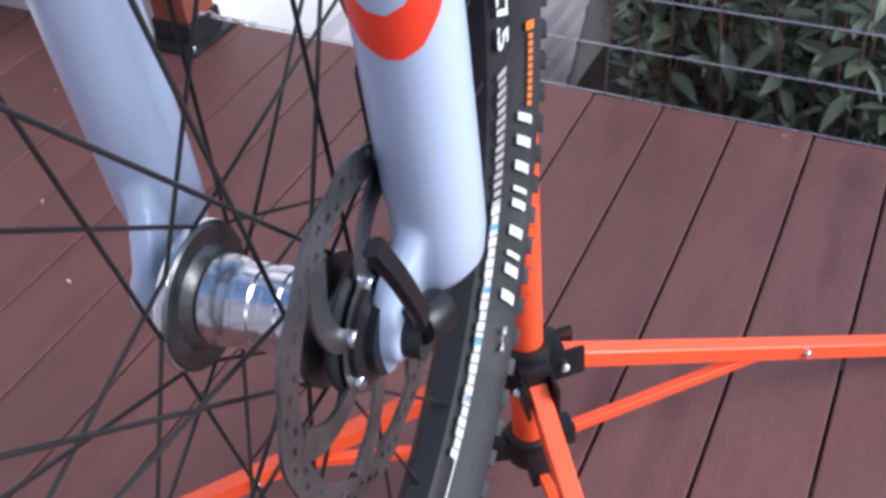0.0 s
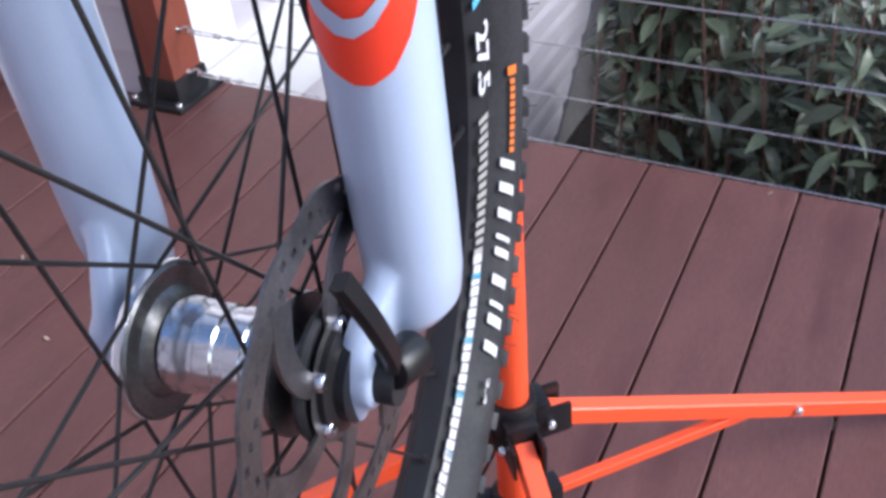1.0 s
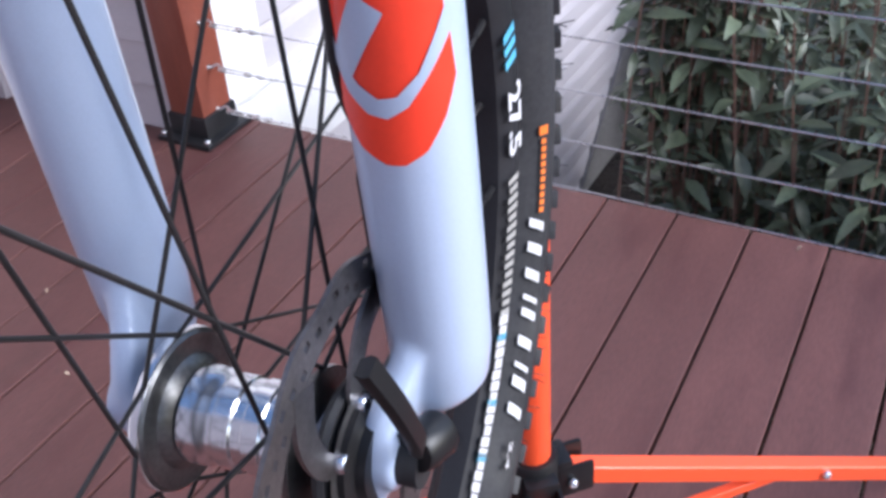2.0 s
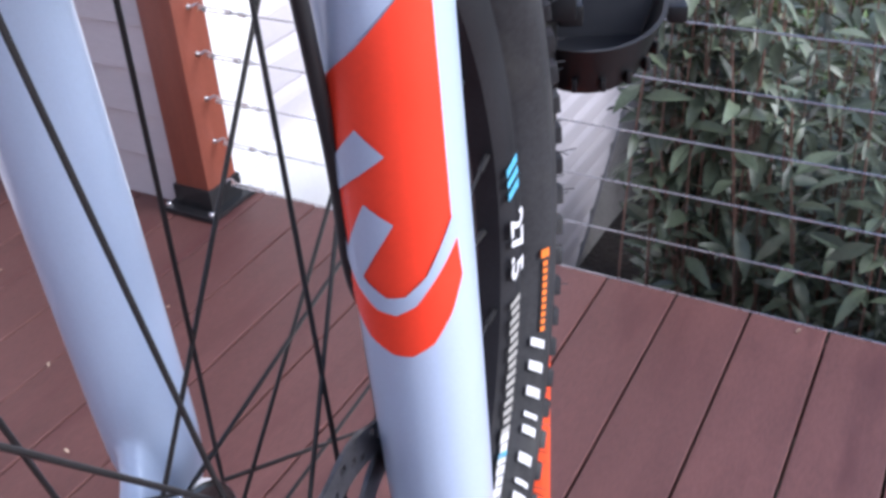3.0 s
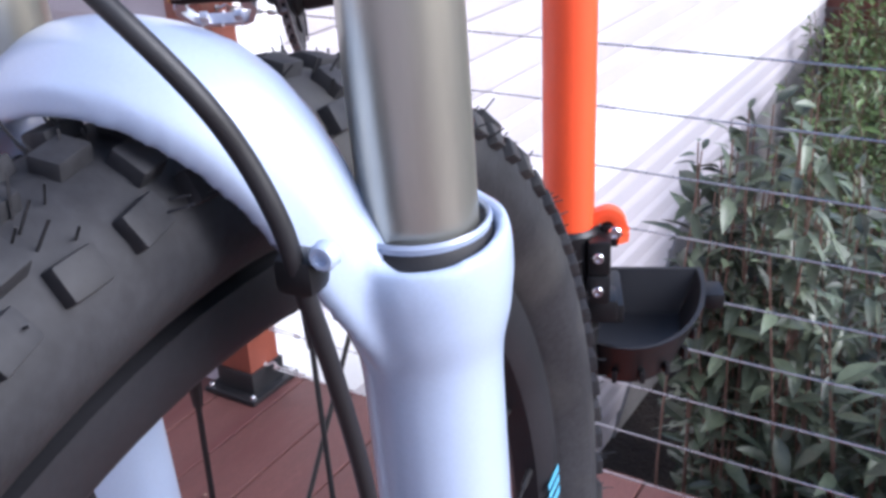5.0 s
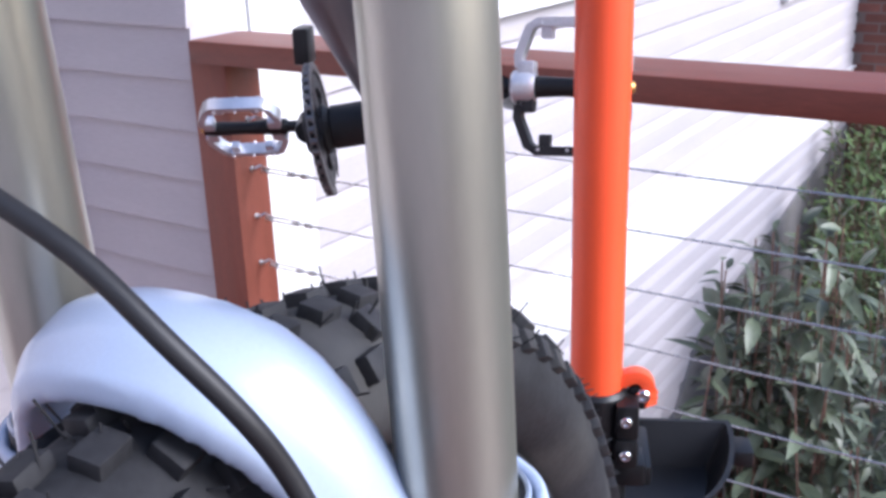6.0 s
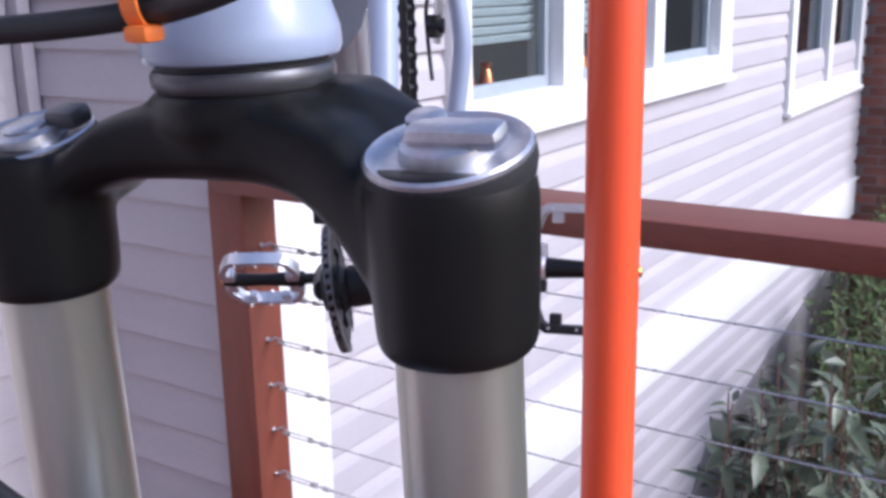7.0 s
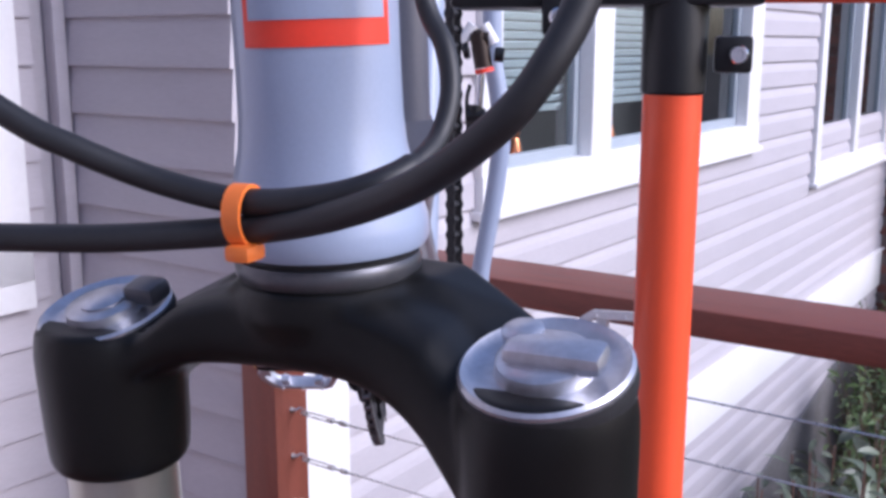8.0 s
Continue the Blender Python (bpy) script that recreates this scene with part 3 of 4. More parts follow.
for fx, fy, fz in FEET:
    d = Vector((fx, fy, 0)).normalized()
    a, b = Vector((d.x * 0.035, d.y * 0.035, 0.252)), Vector((fx, fy, fz))
    sec = [(-0.0100, -0.0105), (-0.0085, -0.0115), (0.0085, -0.0115), (0.0100, -0.0105), (0.0100, 0.0085), (0.0085, 0.0100), (-0.0085, 0.0100), (-0.0100, 0.0085)]
    leg = part("leg", Geo().sweep([a, b], sec), STAND, stand)
    side = Vector((-d.y, d.x, 0))
    part("foot", Geo().box((0, 0, 0), (0.05, 0.032, 0.024), Matrix.Translation((fx, fy, 0.012)), 0.005), PLASTIC, leg, "black rubber foot")
    for q in (0.0, 0.55):
        p = a.lerp(b, q) + side * (0.0195 if q == 0 else 0.0100) * (-1 if d.y > 0.1 or q == 0 else 1)
        bolt("bolt", p, p - side * (-1 if d.y > 0.1 or q == 0 else 1), 0.0055, 0.005, leg)
    s0, s1 = Vector((d.x * 0.045, d.y * 0.045, 0.122)), a.lerp(b, 0.44) + Vector((0, 0, -0.010))
    part("strut", Geo().sweep([s0, s1], [(x * 0.58, z * 0.58) for x, z in sec]), STAND, stand)
# clamp and lever between the two tubes
clamp = Geo().lathe([(0.0205, 0.862), (0.0222, 0.864), (0.0222, 0.906), (0.0195, 0.909)], 24)
clamp.box((0.021, -0.010, 0.892), (0.016, 0.028, 0.026), None, 0.003).box((0.019, -0.012, 0.868), (0.014, 0.024, 0.014), None, 0.003)
clamp.box((0.029, 0.004, 0.901), (0.013, 0.018, 0.018), None, 0.003)
part("height_clamp", clamp, PLASTIC, stand, "black height clamp")
part("lever", Geo().sweep(curve([(0.016, 0.000, 0.912), (0.026, 0.000, 0.9165), (0.033, 0.000, 0.914), (0.0365, 0.000, 0.905), (0.0360, 0.001, 0.895)], 6),
                          [(-0.005, -0.004), (0.005, -0.004), (0.006, 0.0), (0.005, 0.005), (-0.005, 0.005), (-0.006, 0.0)]), STAND, stand, "orange quick-release lever")
bolt("bolt", (0.032, -0.0055, 0.9045), (0.032, 1, 0.9045), 0.005, 0.004, stand)
bolt("bolt", (0.020, -0.0240, 0.8935), (0.020, 1, 0.8935), 0.0042, 0.0035, stand)
# tool tray
bracket = Geo().lathe([(0.0215, 0.752), (0.0228, 0.755), (0.0228, 0.858), (0.0215, 0.861)], 24).box((0.021, -0.010, 0.868), (0.016, 0.030, 0.022), None, 0.003)
bracket.box((0.024, -0.006, 0.848), (0.022, 0.026, 0.018), None, 0.003).box((0.032, 0.030, 0.836), (0.018, 0.060, 0.016), None, 0.003)
part("tray_bracket", bracket, PLASTIC, stand, "black tray bracket")
bolt("bolt", (0.020, -0.0255, 0.8685), (0.020, 1, 0.8685), 0.0042, 0.0035, stand)
tray = Geo()
CX, CY = 0.045, 0.110


def tray_outline(grow):
    pts = [(CX + (0.069 + grow) * math.cos(a), CY + (0.126 + grow) * math.sin(a)) for a in [radians(-200 + 220 * k / 24) for k in range(25)]]
    return [(x, min(y, CY + 0.012 + grow)) for x, y in pts]


loop, inn = tray_outline(0.0), tray_outline(-0.004)
k = len(loop)
z0, z1, z2 = 0.778, 0.816, 0.782
foot = tray_outline(-0.016)
floor_in = tray_outline(-0.020)
vs = [(x, y, z0) for x, y in foot] + [(x, y, z1) for x, y in loop] + [(x, y, z1) for x, y in inn] + [(x, y, z2) for x, y in floor_in]
fs = [tuple(range(k))] + [tuple(3 * k + i for i in range(k))]
for i in range(k):
    j = (i + 1) % k
    fs += [(i, j, k + j, k + i), (k + i, k + j, 2 * k + j, 2 * k + i), (2 * k + i, 2 * k + j, 3 * k + j, 3 * k + i)]
tray.add(vs, fs)
tray_ribs = []
for i in range(3, 23, 2):
    x, y = loop[i]
    tray_ribs.append(Matrix.Translation((x, y, 0.797)) @ Euler((0, 0, math.atan2(y - CY, x - CX))).to_matrix().to_4x4())
tray_ob = part("tool_tray", tray, PLASTIC, stand, "black half-round plastic tool tray")
rib = mesh_of("rib", Geo().box((-0.010, 0, -0.010), (0.008, 0.004, 0.010), None, 0.001), PLASTIC)
part("lug", Geo().box((CX + 0.074, CY - 0.020, 0.806), (0.016, 0.026, 0.014), None, 0.003), PLASTIC, tray_ob)
for m in tray_ribs:
    part("rib", rib, PLASTIC, tray_ob, "", m)
# head of the stand
head = Geo().lathe([(0.0184, 1.316), (0.0196, 1.3175), (0.0200, 1.40), (0.0190, 1.404)], 28)
head.box((-0.005, 0.0, 1.388), (0.11, 0.040, 0.040), None, 0.005)
head.box((0.034, -0.006, 1.340), (0.022, 0.012, 0.022), None, 0.003)
part("head_collar", head, PLASTIC, stand, "black head collar")
bolt("bolt", (0.036, -0.0125, 1.340), (0.036, 1, 1.340), 0.006, 0.005, stand)
part("clamp_arm", Geo().box((-0.095, 0.012, 1.388), (0.085, 0.040, 0.042), None, 0.005).box((-0.070, -0.010, 1.364), (0.020, 0.012, 0.026), None, 0.003), PLASTIC, stand, "black clamp arm")
bolt("bolt", (-0.070, -0.0165, 1.362), (-0.070, 1, 1.362), 0.0055, 0.004, stand)
part("cross_bar", Geo().tube([(0.045, 0.0, 1.378), (0.36, 0.02, 1.378)], 0.008, 12), STAND, stand, "orange cross bar")

# ---- bicycle: front wheel ----
bike = thing("mountain_bike", FORKM)
tagged(bike, "silver-blue mountain bike with red decals held in the repair stand", "bicycle")
AXLE = Matrix.Rotation(radians(90), 4, "Y")      # turns a lathe's z axis to the fork's x axis
RC, RT = 0.3365, 0.0287
HUB = Matrix.Translation((0, 0.012, 0))
prof = []
for k in range(28):
    a = 2 * math.pi * k / 28
    rr, xx = math.cos(a), math.sin(a)
    w = RT * (1.0 if rr > -0.2 else 1.0 - 0.35 * (-rr - 0.2))
    prof.append((RC + RT * rr, w * xx))
tyre = part("tyre", Geo().ring(prof, 144, AXLE), TYRE, bike, "dusty black knobbly front tyre", HUB)
g = Geo()
rnd = random.Random(5)
KNOBS = [Geo().box((0, 0, 0), size, None, 0.0012) for size in ((0.0095, 0.0075, 0.0125), (0.0105, 0.0080, 0.0100))]
for k in range(96):
    for j, (s, kind) in enumerate(((-60, 0), (-36, 1), (-12, 0), (12, 0), (36, 1), (60, 0))):
        ph = 2 * math.pi * (k + (0.5 if j % 2 else 0.0)) / 96
        if (k + j) % 2 and j in (1, 4):
            continue
        m = Matrix.Rotation(ph, 4, "X") @ Matrix.Translation((0, RC, 0)) @ Matrix.Rotation(-radians(s), 4, "Z") @ Matrix.Translation((0, RT + 0.0006, 0))
        g.add(KNOBS[kind].v, KNOBS[kind].f, m @ Matrix.Rotation(radians(rnd.uniform(-6, 6)), 4, "Y"))
tagged(part("tread", g, TYRE, tyre), kind="stuff")
g = Geo()
for k in range(800):
    ph, a = rnd.uniform(0, 2 * math.pi), radians(rnd.uniform(-70, 70))
    d = Vector((math.sin(a), math.cos(a) * math.cos(ph), math.cos(a) * math.sin(ph)))
    c = Vector((0, RC * math.cos(ph), RC * math.sin(ph)))
    p = c + d * RT
    q = p + d * rnd.uniform(0.004, 0.011) + Vector((rnd.uniform(-.002, .002), rnd.uniform(-.003, .003), rnd.uniform(-.003, .003)))
    g.tube([p, q], 0.0004, 4, None, None, (0.3, 0.2, 0.9))
tagged(part("whisker_fuzz", g, TYRE, tyre, smooth=False), kind="stuff")


def side_patch(a0, a1, r0, r1, x_of, lean=0.0, n=6):
    """A printed patch on the bike's left wheel side; angles in degrees from the front, over the top."""
    v, f = [], []
    for i in range(n + 1):
        for j in range(3):
            r = r0 + (r1 - r0) * j / 2
            a = radians(a0 + (a1 - a0) * i / n + lean * (j / 2 - 0.5))
            v.append((-x_of(r), r * math.cos(a), r * math.sin(a)))
    for i in range(n):
        for j in range(2):
            f.append((i * 3 + j, i * 3 + j + 1, i * 3 + j + 4, i * 3 + j + 3))
    return v, f


def wall_x(r):
    return math.sqrt(max(RT * RT - (r - RC) ** 2, 0)) + 0.0006


# print on the tyre: trade names stand as plain bars
part("orange_mark", Geo().add(*side_patch(188.4, 189.5, 0.3200, 0.3266, wall_x, 0, 3)), ORANGE_INK, tyre, "orange printed mark")
for k in range(10):
    part("orange_bar", Geo().add(*side_patch(190.0 + k * 0.94, 190.62 + k * 0.94, 0.3216, 0.3252, wall_x, 0, 2)), ORANGE_INK, tyre)
a = 200.0
for width in (2.0, 2.3, 2.3, 0.9, 1.9, 0.0, 2.3, 0.9, 2.4, 2.4):
    if width:
        g = Geo().add(*side_patch(a, a + 0.55 * max(width, 1.2), 0.3158, 0.3264, wall_x, 0.9, 3))
        part("letter_bar", g, WHITE_INK, tyre, "white printed bar")
    a += width * 1.16 + 0.64


def writing(text, size, material, x, r, angle, stretch, parent, name, label="", tall=1.0):
    """Text bent round the wheel's left side, its tops outwards."""
    data = bpy.data.curves.new(name, "FONT")
    data.body, data.size, data.align_x, data.align_y, data.resolution_u = text, size, "CENTER", "CENTER", 3
    data.offset = 0.028 * size
    tmp = bpy.data.objects.new(name, data)
    me = bpy.data.meshes.new_from_object(tmp)
    bpy.data.objects.remove(tmp)
    me.materials.clear()
    me.materials.append(material)
    for v in me.vertices:
        a, q = radians(angle) + v.co.x * stretch / r, r + v.co.y * tall
        v.co = (-x, q * math.cos(a), q * math.sin(a))
    return part(name, me, material, parent, label)


writing("2.4", 0.0125, WHITE_INK, wall_x(0.3215) + 0.0006, 0.3215, 229.2, 1.25, tyre, "size_writing", "white tyre size writing")

RIN, ROUT, RW = 0.2850, 0.3085, 0.0135
rim = part("rim", Geo().ring([(ROUT, -RW), (ROUT, RW), (ROUT - 0.004, RW), (RIN + 0.006, RW - 0.001), (RIN, RW * 0.55), (RIN - 0.0008, 0),
                              (RIN, -RW * 0.55), (RIN + 0.006, -RW + 0.001), (ROUT - 0.004, -RW)], 144, AXLE), RIM, bike, "black alloy rim with white and blue graphics", HUB)


def rim_x(r):
    return RW + 0.0006


for name, ink, spans in (
        ("blue_mark", BLUE_INK, ((174.0, 175.1), (175.7, 176.7), (177.4, 178.5), (214.0, 214.9), (222.6, 223.5), (229.5, 230.6), (237.5, 238.6))),
        ("white_mark", WHITE_INK, tuple((211.5 + k * 1.45, 212.72 + k * 1.45) for k in range(24))),
        ("grey_mark", GREY_INK, tuple((193.2 + k * 1.25, 193.95 + k * 1.25) for k in range(15)))):
    for k, (a0, a1) in enumerate(spans):
        inset = 0.0026 if (k % 3 == 1 and name != "blue_mark") else 0.0
        part(name, Geo().add(*side_patch(a0, a1, 0.2865 + inset, 0.3065 - inset * 0.4, rim_x, 0.0, 2)), ink, rim)
writing("27.5", 0.0262, WHITE_INK, RW + 0.0012, 0.2968, 185.9, 1.04, rim, "size_writing", "white wheel size writing", 1.22)
part("white_line", Geo().add(*side_patch(244, 262, 0.3015, 0.3050, rim_x, 0.0, 8)), WHITE_INK, rim)
part("white_line", Geo().add(*side_patch(211, 246, 0.2915, 0.2940, rim_x, 0.0, 14)), WHITE_INK, rim)

# hub, flanges, rotor
shell = Geo().lathe([(0.0150, -0.036), (0.0150, -0.030), (0.0192, -0.028), (0.0196, -0.026), (0.0196, -0.017), (0.0186, -0.016), (0.0186, -0.012), (0.0194, -0.011), (0.0194, -0.004),
                     (0.0184, -0.003), (0.0184, 0.001), (0.0194, 0.002), (0.0194, 0.009), (0.0184, 0.010), (0.0184, 0.013), (0.0198, 0.015), (0.0205, 0.024)], 72, AXLE)
hub = part("front_hub", shell, CHROME, bike, "polished silver hub shell", HUB)
part("right_flange", Geo().ring([(0.0330, 0.0365), (0.0340, 0.0345), (0.0340, 0.0320), (0.0322, 0.0300), (0.0300, 0.0308), (0.0240, 0.0300), (0.0210, 0.0260), (0.014, 0.0240), (0.014, 0.0365)], 48, AXLE),
     FLANGE, hub, "dull grey hub flange")
part("flange_edge", Geo().ring([(0.0343, 0.0354), (0.0347, 0.0338), (0.0343, 0.0314), (0.0336, 0.0312), (0.0334, 0.0354)], 48, AXLE), CHROME, hub, "bright flange rim")
part("left_flange", Geo().ring([(0.0295, -0.0300), (0.0295, -0.0268), (0.014, -0.0240), (0.014, -0.0320)], 40, AXLE), FLANGE, hub)
part("axle_end", Geo().lathe([(0.010, -0.072), (0.010, 0.058)], 24, AXLE), SEAL, hub, "black axle ends")


def rotor_disc():
    """A slotted brake track and the inner ring that bolts to the hub."""
    g = Geo()
    n, rings = 120, [0.0655, 0.0684, 0.0713, 0.0742, 0.0772, 0.0800]
    t = 0.0009
    for k in range(n):
        a0, a1 = 2 * math.pi * k / n, 2 * math.pi * (k + 1) / n
        for j in range(5):
            if j in (1, 2, 3) and (k + 2 * j) % 6 in (0,):
                continue
            wave = 0.0012 * math.sin(a0 * 12) if j == 4 else 0
            wave2 = 0.0012 * math.sin(a1 * 12) if j == 4 else 0
            quad = [(rings[j], a0), (rings[j + 1] + wave, a0), (rings[j + 1] + wave2, a1), (rings[j], a1)]
            vs = [(r * math.cos(a), r * math.sin(a), z) for z in (-t, t) for r, a in quad]
            g.add(vs, [(3, 2, 1, 0), (4, 5, 6, 7), (0, 1, 5, 4), (1, 2, 6, 5), (2, 3, 7, 6), (3, 0, 4, 7)])
    g.ring([(0.0285, -0.001), (0.0235, 0.001), (0.0170, 0.001), (0.0170, -0.001)], 36)
    return g


rotor = part("brake_rotor", mesh_of("brake_rotor", rotor_disc(), ROTOR, False, True), ROTOR, bike, "dark steel slotted brake rotor", HUB @ Matrix.Translation((-0.0462, 0, 0)) @ AXLE, False)
arm = curve([(r * math.cos(q), r * math.sin(q), 0) for r, q in ((0.020, 0.0), (0.035, 0.14), (0.052, 0.36), (0.067, 0.60))], 5)
arm_mesh = mesh_of("rotor_arm", Geo().sweep(arm, [(-0.0055, -0.0009), (0.0055, -0.0009), (0.0055, 0.0009), (-0.0055, 0.0009)], scales=[0.80 + 0.03 * i for i in range(16)]), ROTOR, False)
for k in range(6):
    part("rotor_arm", arm_mesh, ROTOR, rotor, "", Matrix.Rotation(2 * math.pi * k / 6, 4, "Z"))
for k in range(6):
    a = 2 * math.pi * k / 6 + 0.1
    p = (0.0232 * math.cos(a), 0.0232 * math.sin(a), -0.001)
    bolt("rotor_bolt", p, (p[0], p[1], 1), 0.0042, 0.0035, rotor)
carrier = Geo().lathe([(0.024, -0.044), (0.024, -0.050), (0.019, -0.052), (0.019, -0.056)], 30, AXLE)
spider = Geo().ring([(0.0290, -0.0445), (0.0300, -0.0420), (0.0290, -0.0395), (0.0140, -0.0395), (0.0140, -0.0445)], 36, AXLE)
part("rotor_carrier", spider, SEAL, hub, "black rotor carrier")
part("hub_end_cap", carrier, PLASTIC, hub, "black hub end cap")

# spokes: 32, laced over from both flanges
unit = mesh_of("spoke", Geo().lathe([(0.00105, 0), (0.00105, 1)], 8), SPOKE)
nip = mesh_of("nipple", Geo().lathe([(0.0016, -0.006), (0.0021, 0.0), (0.0024, 0.011), (0.0024, 0.014)], 8), SPOKE)
LACING = ((1, 1), (-1, 1), (1, -1), (-1, -1))
for k in range(32):
    side, swing = LACING[k % 4]
    fx, fr = (0.033, 0.0315) if side > 0 else (-0.029, 0.0265)
    ar = radians(93.0 + 11.25 * k)
    af = ar + swing * radians(70)
    p = HUB @ Vector((fx, fr * math.cos(af), fr * math.sin(af)))
    q = HUB @ Vector((0.003 * side, (RIN + 0.002) * math.cos(ar), (RIN + 0.002) * math.sin(ar)))
    part("spoke", unit, SPOKE, bike, "", axis_to(p, q) @ Matrix.Diagonal((1, 1, (q - p).length, 1)))
    part("nipple", nip, SPOKE, bike, "", axis_to(q + (p - q).normalized() * 0.014, q))

# ---- fork ----
FY = -0.023
HALF = 0.068
RL, RS = 0.0205, 0.0161
low = Geo()
for s in (-1, 1):
    x = s * HALF
    at = Matrix.Translation((x, FY, 0))
    low.lathe([(0.011, 0.002), (0.0180, 0.010), (0.0198, 0.028), (0.0203, 0.06), (RL, 0.11), (RL, 0.284), (0.0212, 0.293), (0.0238, 0.304),
               (0.0250, 0.315), (0.0250, 0.330), (0.0240, 0.336), (0.0222, 0.3365), (0.0200, 0.334), (0.0196, 0.318)], 40, at)
    for i, (vx, vy, vz) in enumerate(low.v):
        if vz > 0.3185 and math.hypot(vx - x, vy - FY) < 0.03:
            low.v[i] = (vx, vy, vz - min(1, (vz - 0.3185) / 0.012) * (0.0075 + 0.13 * (vy - FY)))
    for i, (vx, vy, vz) in enumerate(low.v):     # the foot is cut off at a slant, its inner corner lowest
        if vz < 0.034 and math.hypot(vx - x, vy - FY) < 0.03:
            low.v[i] = (vx, vy, vz + (0.42 * s * (vx - x) + 0.10 * (FY - vy)) * (1 - vz / 0.034))
    # dropout reaching in and down to the axle
    low.sweep(curve([(x, FY - 0.002, 0.055), (x - s * 0.006, FY + 0.012, 0.028), (x - s * 0.013, 0.008, 0.004), (x - s * 0.016, 0.008, -0.016)], 6),
              [(-0.014, -0.006), (0.014, -0.006), (0.016, 0.0), (0.014, 0.006), (-0.014, 0.006), (-0.016, 0.0)], None, (1, 0, 0))
    low.lathe([(0.0120, -0.009), (0.0130, -0.007), (0.0130, 0.007), (0.0120, 0.009)], 24, Matrix.Translation((x - s * 0.013, 0.012, 0)) @ AXLE)
half_arch = [(0.0680, -0.016, 0.286), (0.0638, -0.009, 0.305), (0.0582, -0.004, 0.322), (0.0512, -0.001, 0.339), (0.0435, 0.002, 0.355), (0.033, 0.006, 0.369), (0.019, 0.009, 0.377)]
arch = curve([(-x, y, z) for x, y, z in half_arch] + [(0, 0.010, 0.380)] + half_arch[::-1], 4)
low.sweep(arch, [(0.009, -0.016), (0.0115, -0.005), (0.0075, 0.009), (-0.0005, 0.019), (-0.0085, 0.020), (-0.0080, 0.010), (-0.0020, -0.006), (0.0005, -0.016)], None, (0, 1, 0),
          [0.50 + 0.48 * min(1.0, 2.6 * (0.5 - abs(k / (len(arch) - 1) - 0.5))) for k in range(len(arch))])
for s in (-1, 1):     # fillets between the arch and the lips
    low.tube(curve([(s * 0.0745, FY + 0.0175, 0.3165), (s * 0.0690, FY + 0.0190, 0.3180), (s * 0.0625, FY + 0.0190, 0.3245), (s * 0.0570, FY + 0.0185, 0.3335), (s * 0.0500, FY + 0.020, 0.3450)], 5), 0.0052, 10, None, None, (0, 1, 0))
    low.tube(curve([(s * 0.0672, FY + 0.003, 0.255), (s * 0.0640, FY + 0.006, 0.280), (s * 0.0605, FY + 0.010, 0.304), (s * 0.0575, FY + 0.015, 0.322), (s * 0.0540, FY + 0.019, 0.336)], 4), 0.0125, 12, None, [0.75 + 0.25 * min(1, i / 8) - 0.35 * max(0, i - 10) / 6 for i in range(17)], (0, 1, 0))
lowers = part("fork_lower_casting", low, FORK, bike, "silver-blue painted fork lowers with an arch")
blend_shape(lowers, 0.0015, 12)
for s in (-1, 1):
    at = Matrix.Translation((s * HALF, FY, 0))
    part("stanchion", Geo().lathe([(RS, 0.30), (RS, 0.475)], 44, at), STANCHION, bike, "bronze-grey coated fork stanchion")
    part("wiper_seal", Geo().ring([(0.0170, 0.318), (0.0198, 0.318), (0.0198, 0.3275), (0.0180, 0.3300), (0.0164, 0.3300), (0.0164, 0.318)], 40, at), SEAL, bike, "black rubber wiper seal")
    part("seal_spring", Geo().ring([(0.0182, 0.3292), (0.0194, 0.3288), (0.0197, 0.3304), (0.0190, 0.3316), (0.0181, 0.3310)], 40, at), FRAME, bike, "silver-grey garter ring of the seal")

# crown: two sleeves and a bridge that rises to the steerer
cr = Geo()
for s in (-1, 1):
    at = Matrix.Translation((s * HALF, FY, 0))
    foot = 0.4640 if s < 0 else 0.4668
    cr.lathe([(0.0188, foot), (0.0203, foot + 0.0032), (0.0209, 0.479), (0.0214, 0.497), (0.0214, 0.503), (0.0206, 0.509), (0.0192, 0.511)], 40, at)
vs, fs, n = [], [], 20
for k in range(29):
    x = -0.068 + 0.136 * k / 28
    q = abs(x) / 0.068
    top = min(0.5290 - 0.0190 * q ** 1.3, 0.5090 + 0.8 * max(0.0, 0.052 - abs(x)))
    low_z = max(0.4760, 0.5015 - 0.036 * (-x / 0.053) ** 3.2) if x < 0 else max(0.4900, 0.5015 - 0.016 * (x / 0.057) ** 6)
    half_y, mid_y = 0.0265 - 0.0065 * q, FY - 0.019 * (1 - q * q)
    for i in range(n):
        a = 2 * math.pi * i / n
        c, d = math.cos(a), math.sin(a)
        c, d = math.copysign(abs(c) ** 0.6, c), math.copysign(abs(d) ** 0.6, d)
        vs.append((x, mid_y + half_y * c, (top + low_z) / 2 + (top - low_z) / 2 * d))
for k in range(28):
    for i in range(n):
        fs.append((k * n + i, k * n + (i + 1) % n, (k + 1) * n + (i + 1) % n, (k + 1) * n + i))
fs += [tuple(range(n - 1, -1, -1)), tuple(28 * n + i for i in range(n))]
cr.add(vs, fs)
HX, HY = 0.0015, -0.040
cr.lathe([(0.0240, 0.512), (0.0268, 0.519), (0.0258, 0.5255), (0.0240, 0.5270)], 40, Matrix.Translation((HX, HY, 0)))
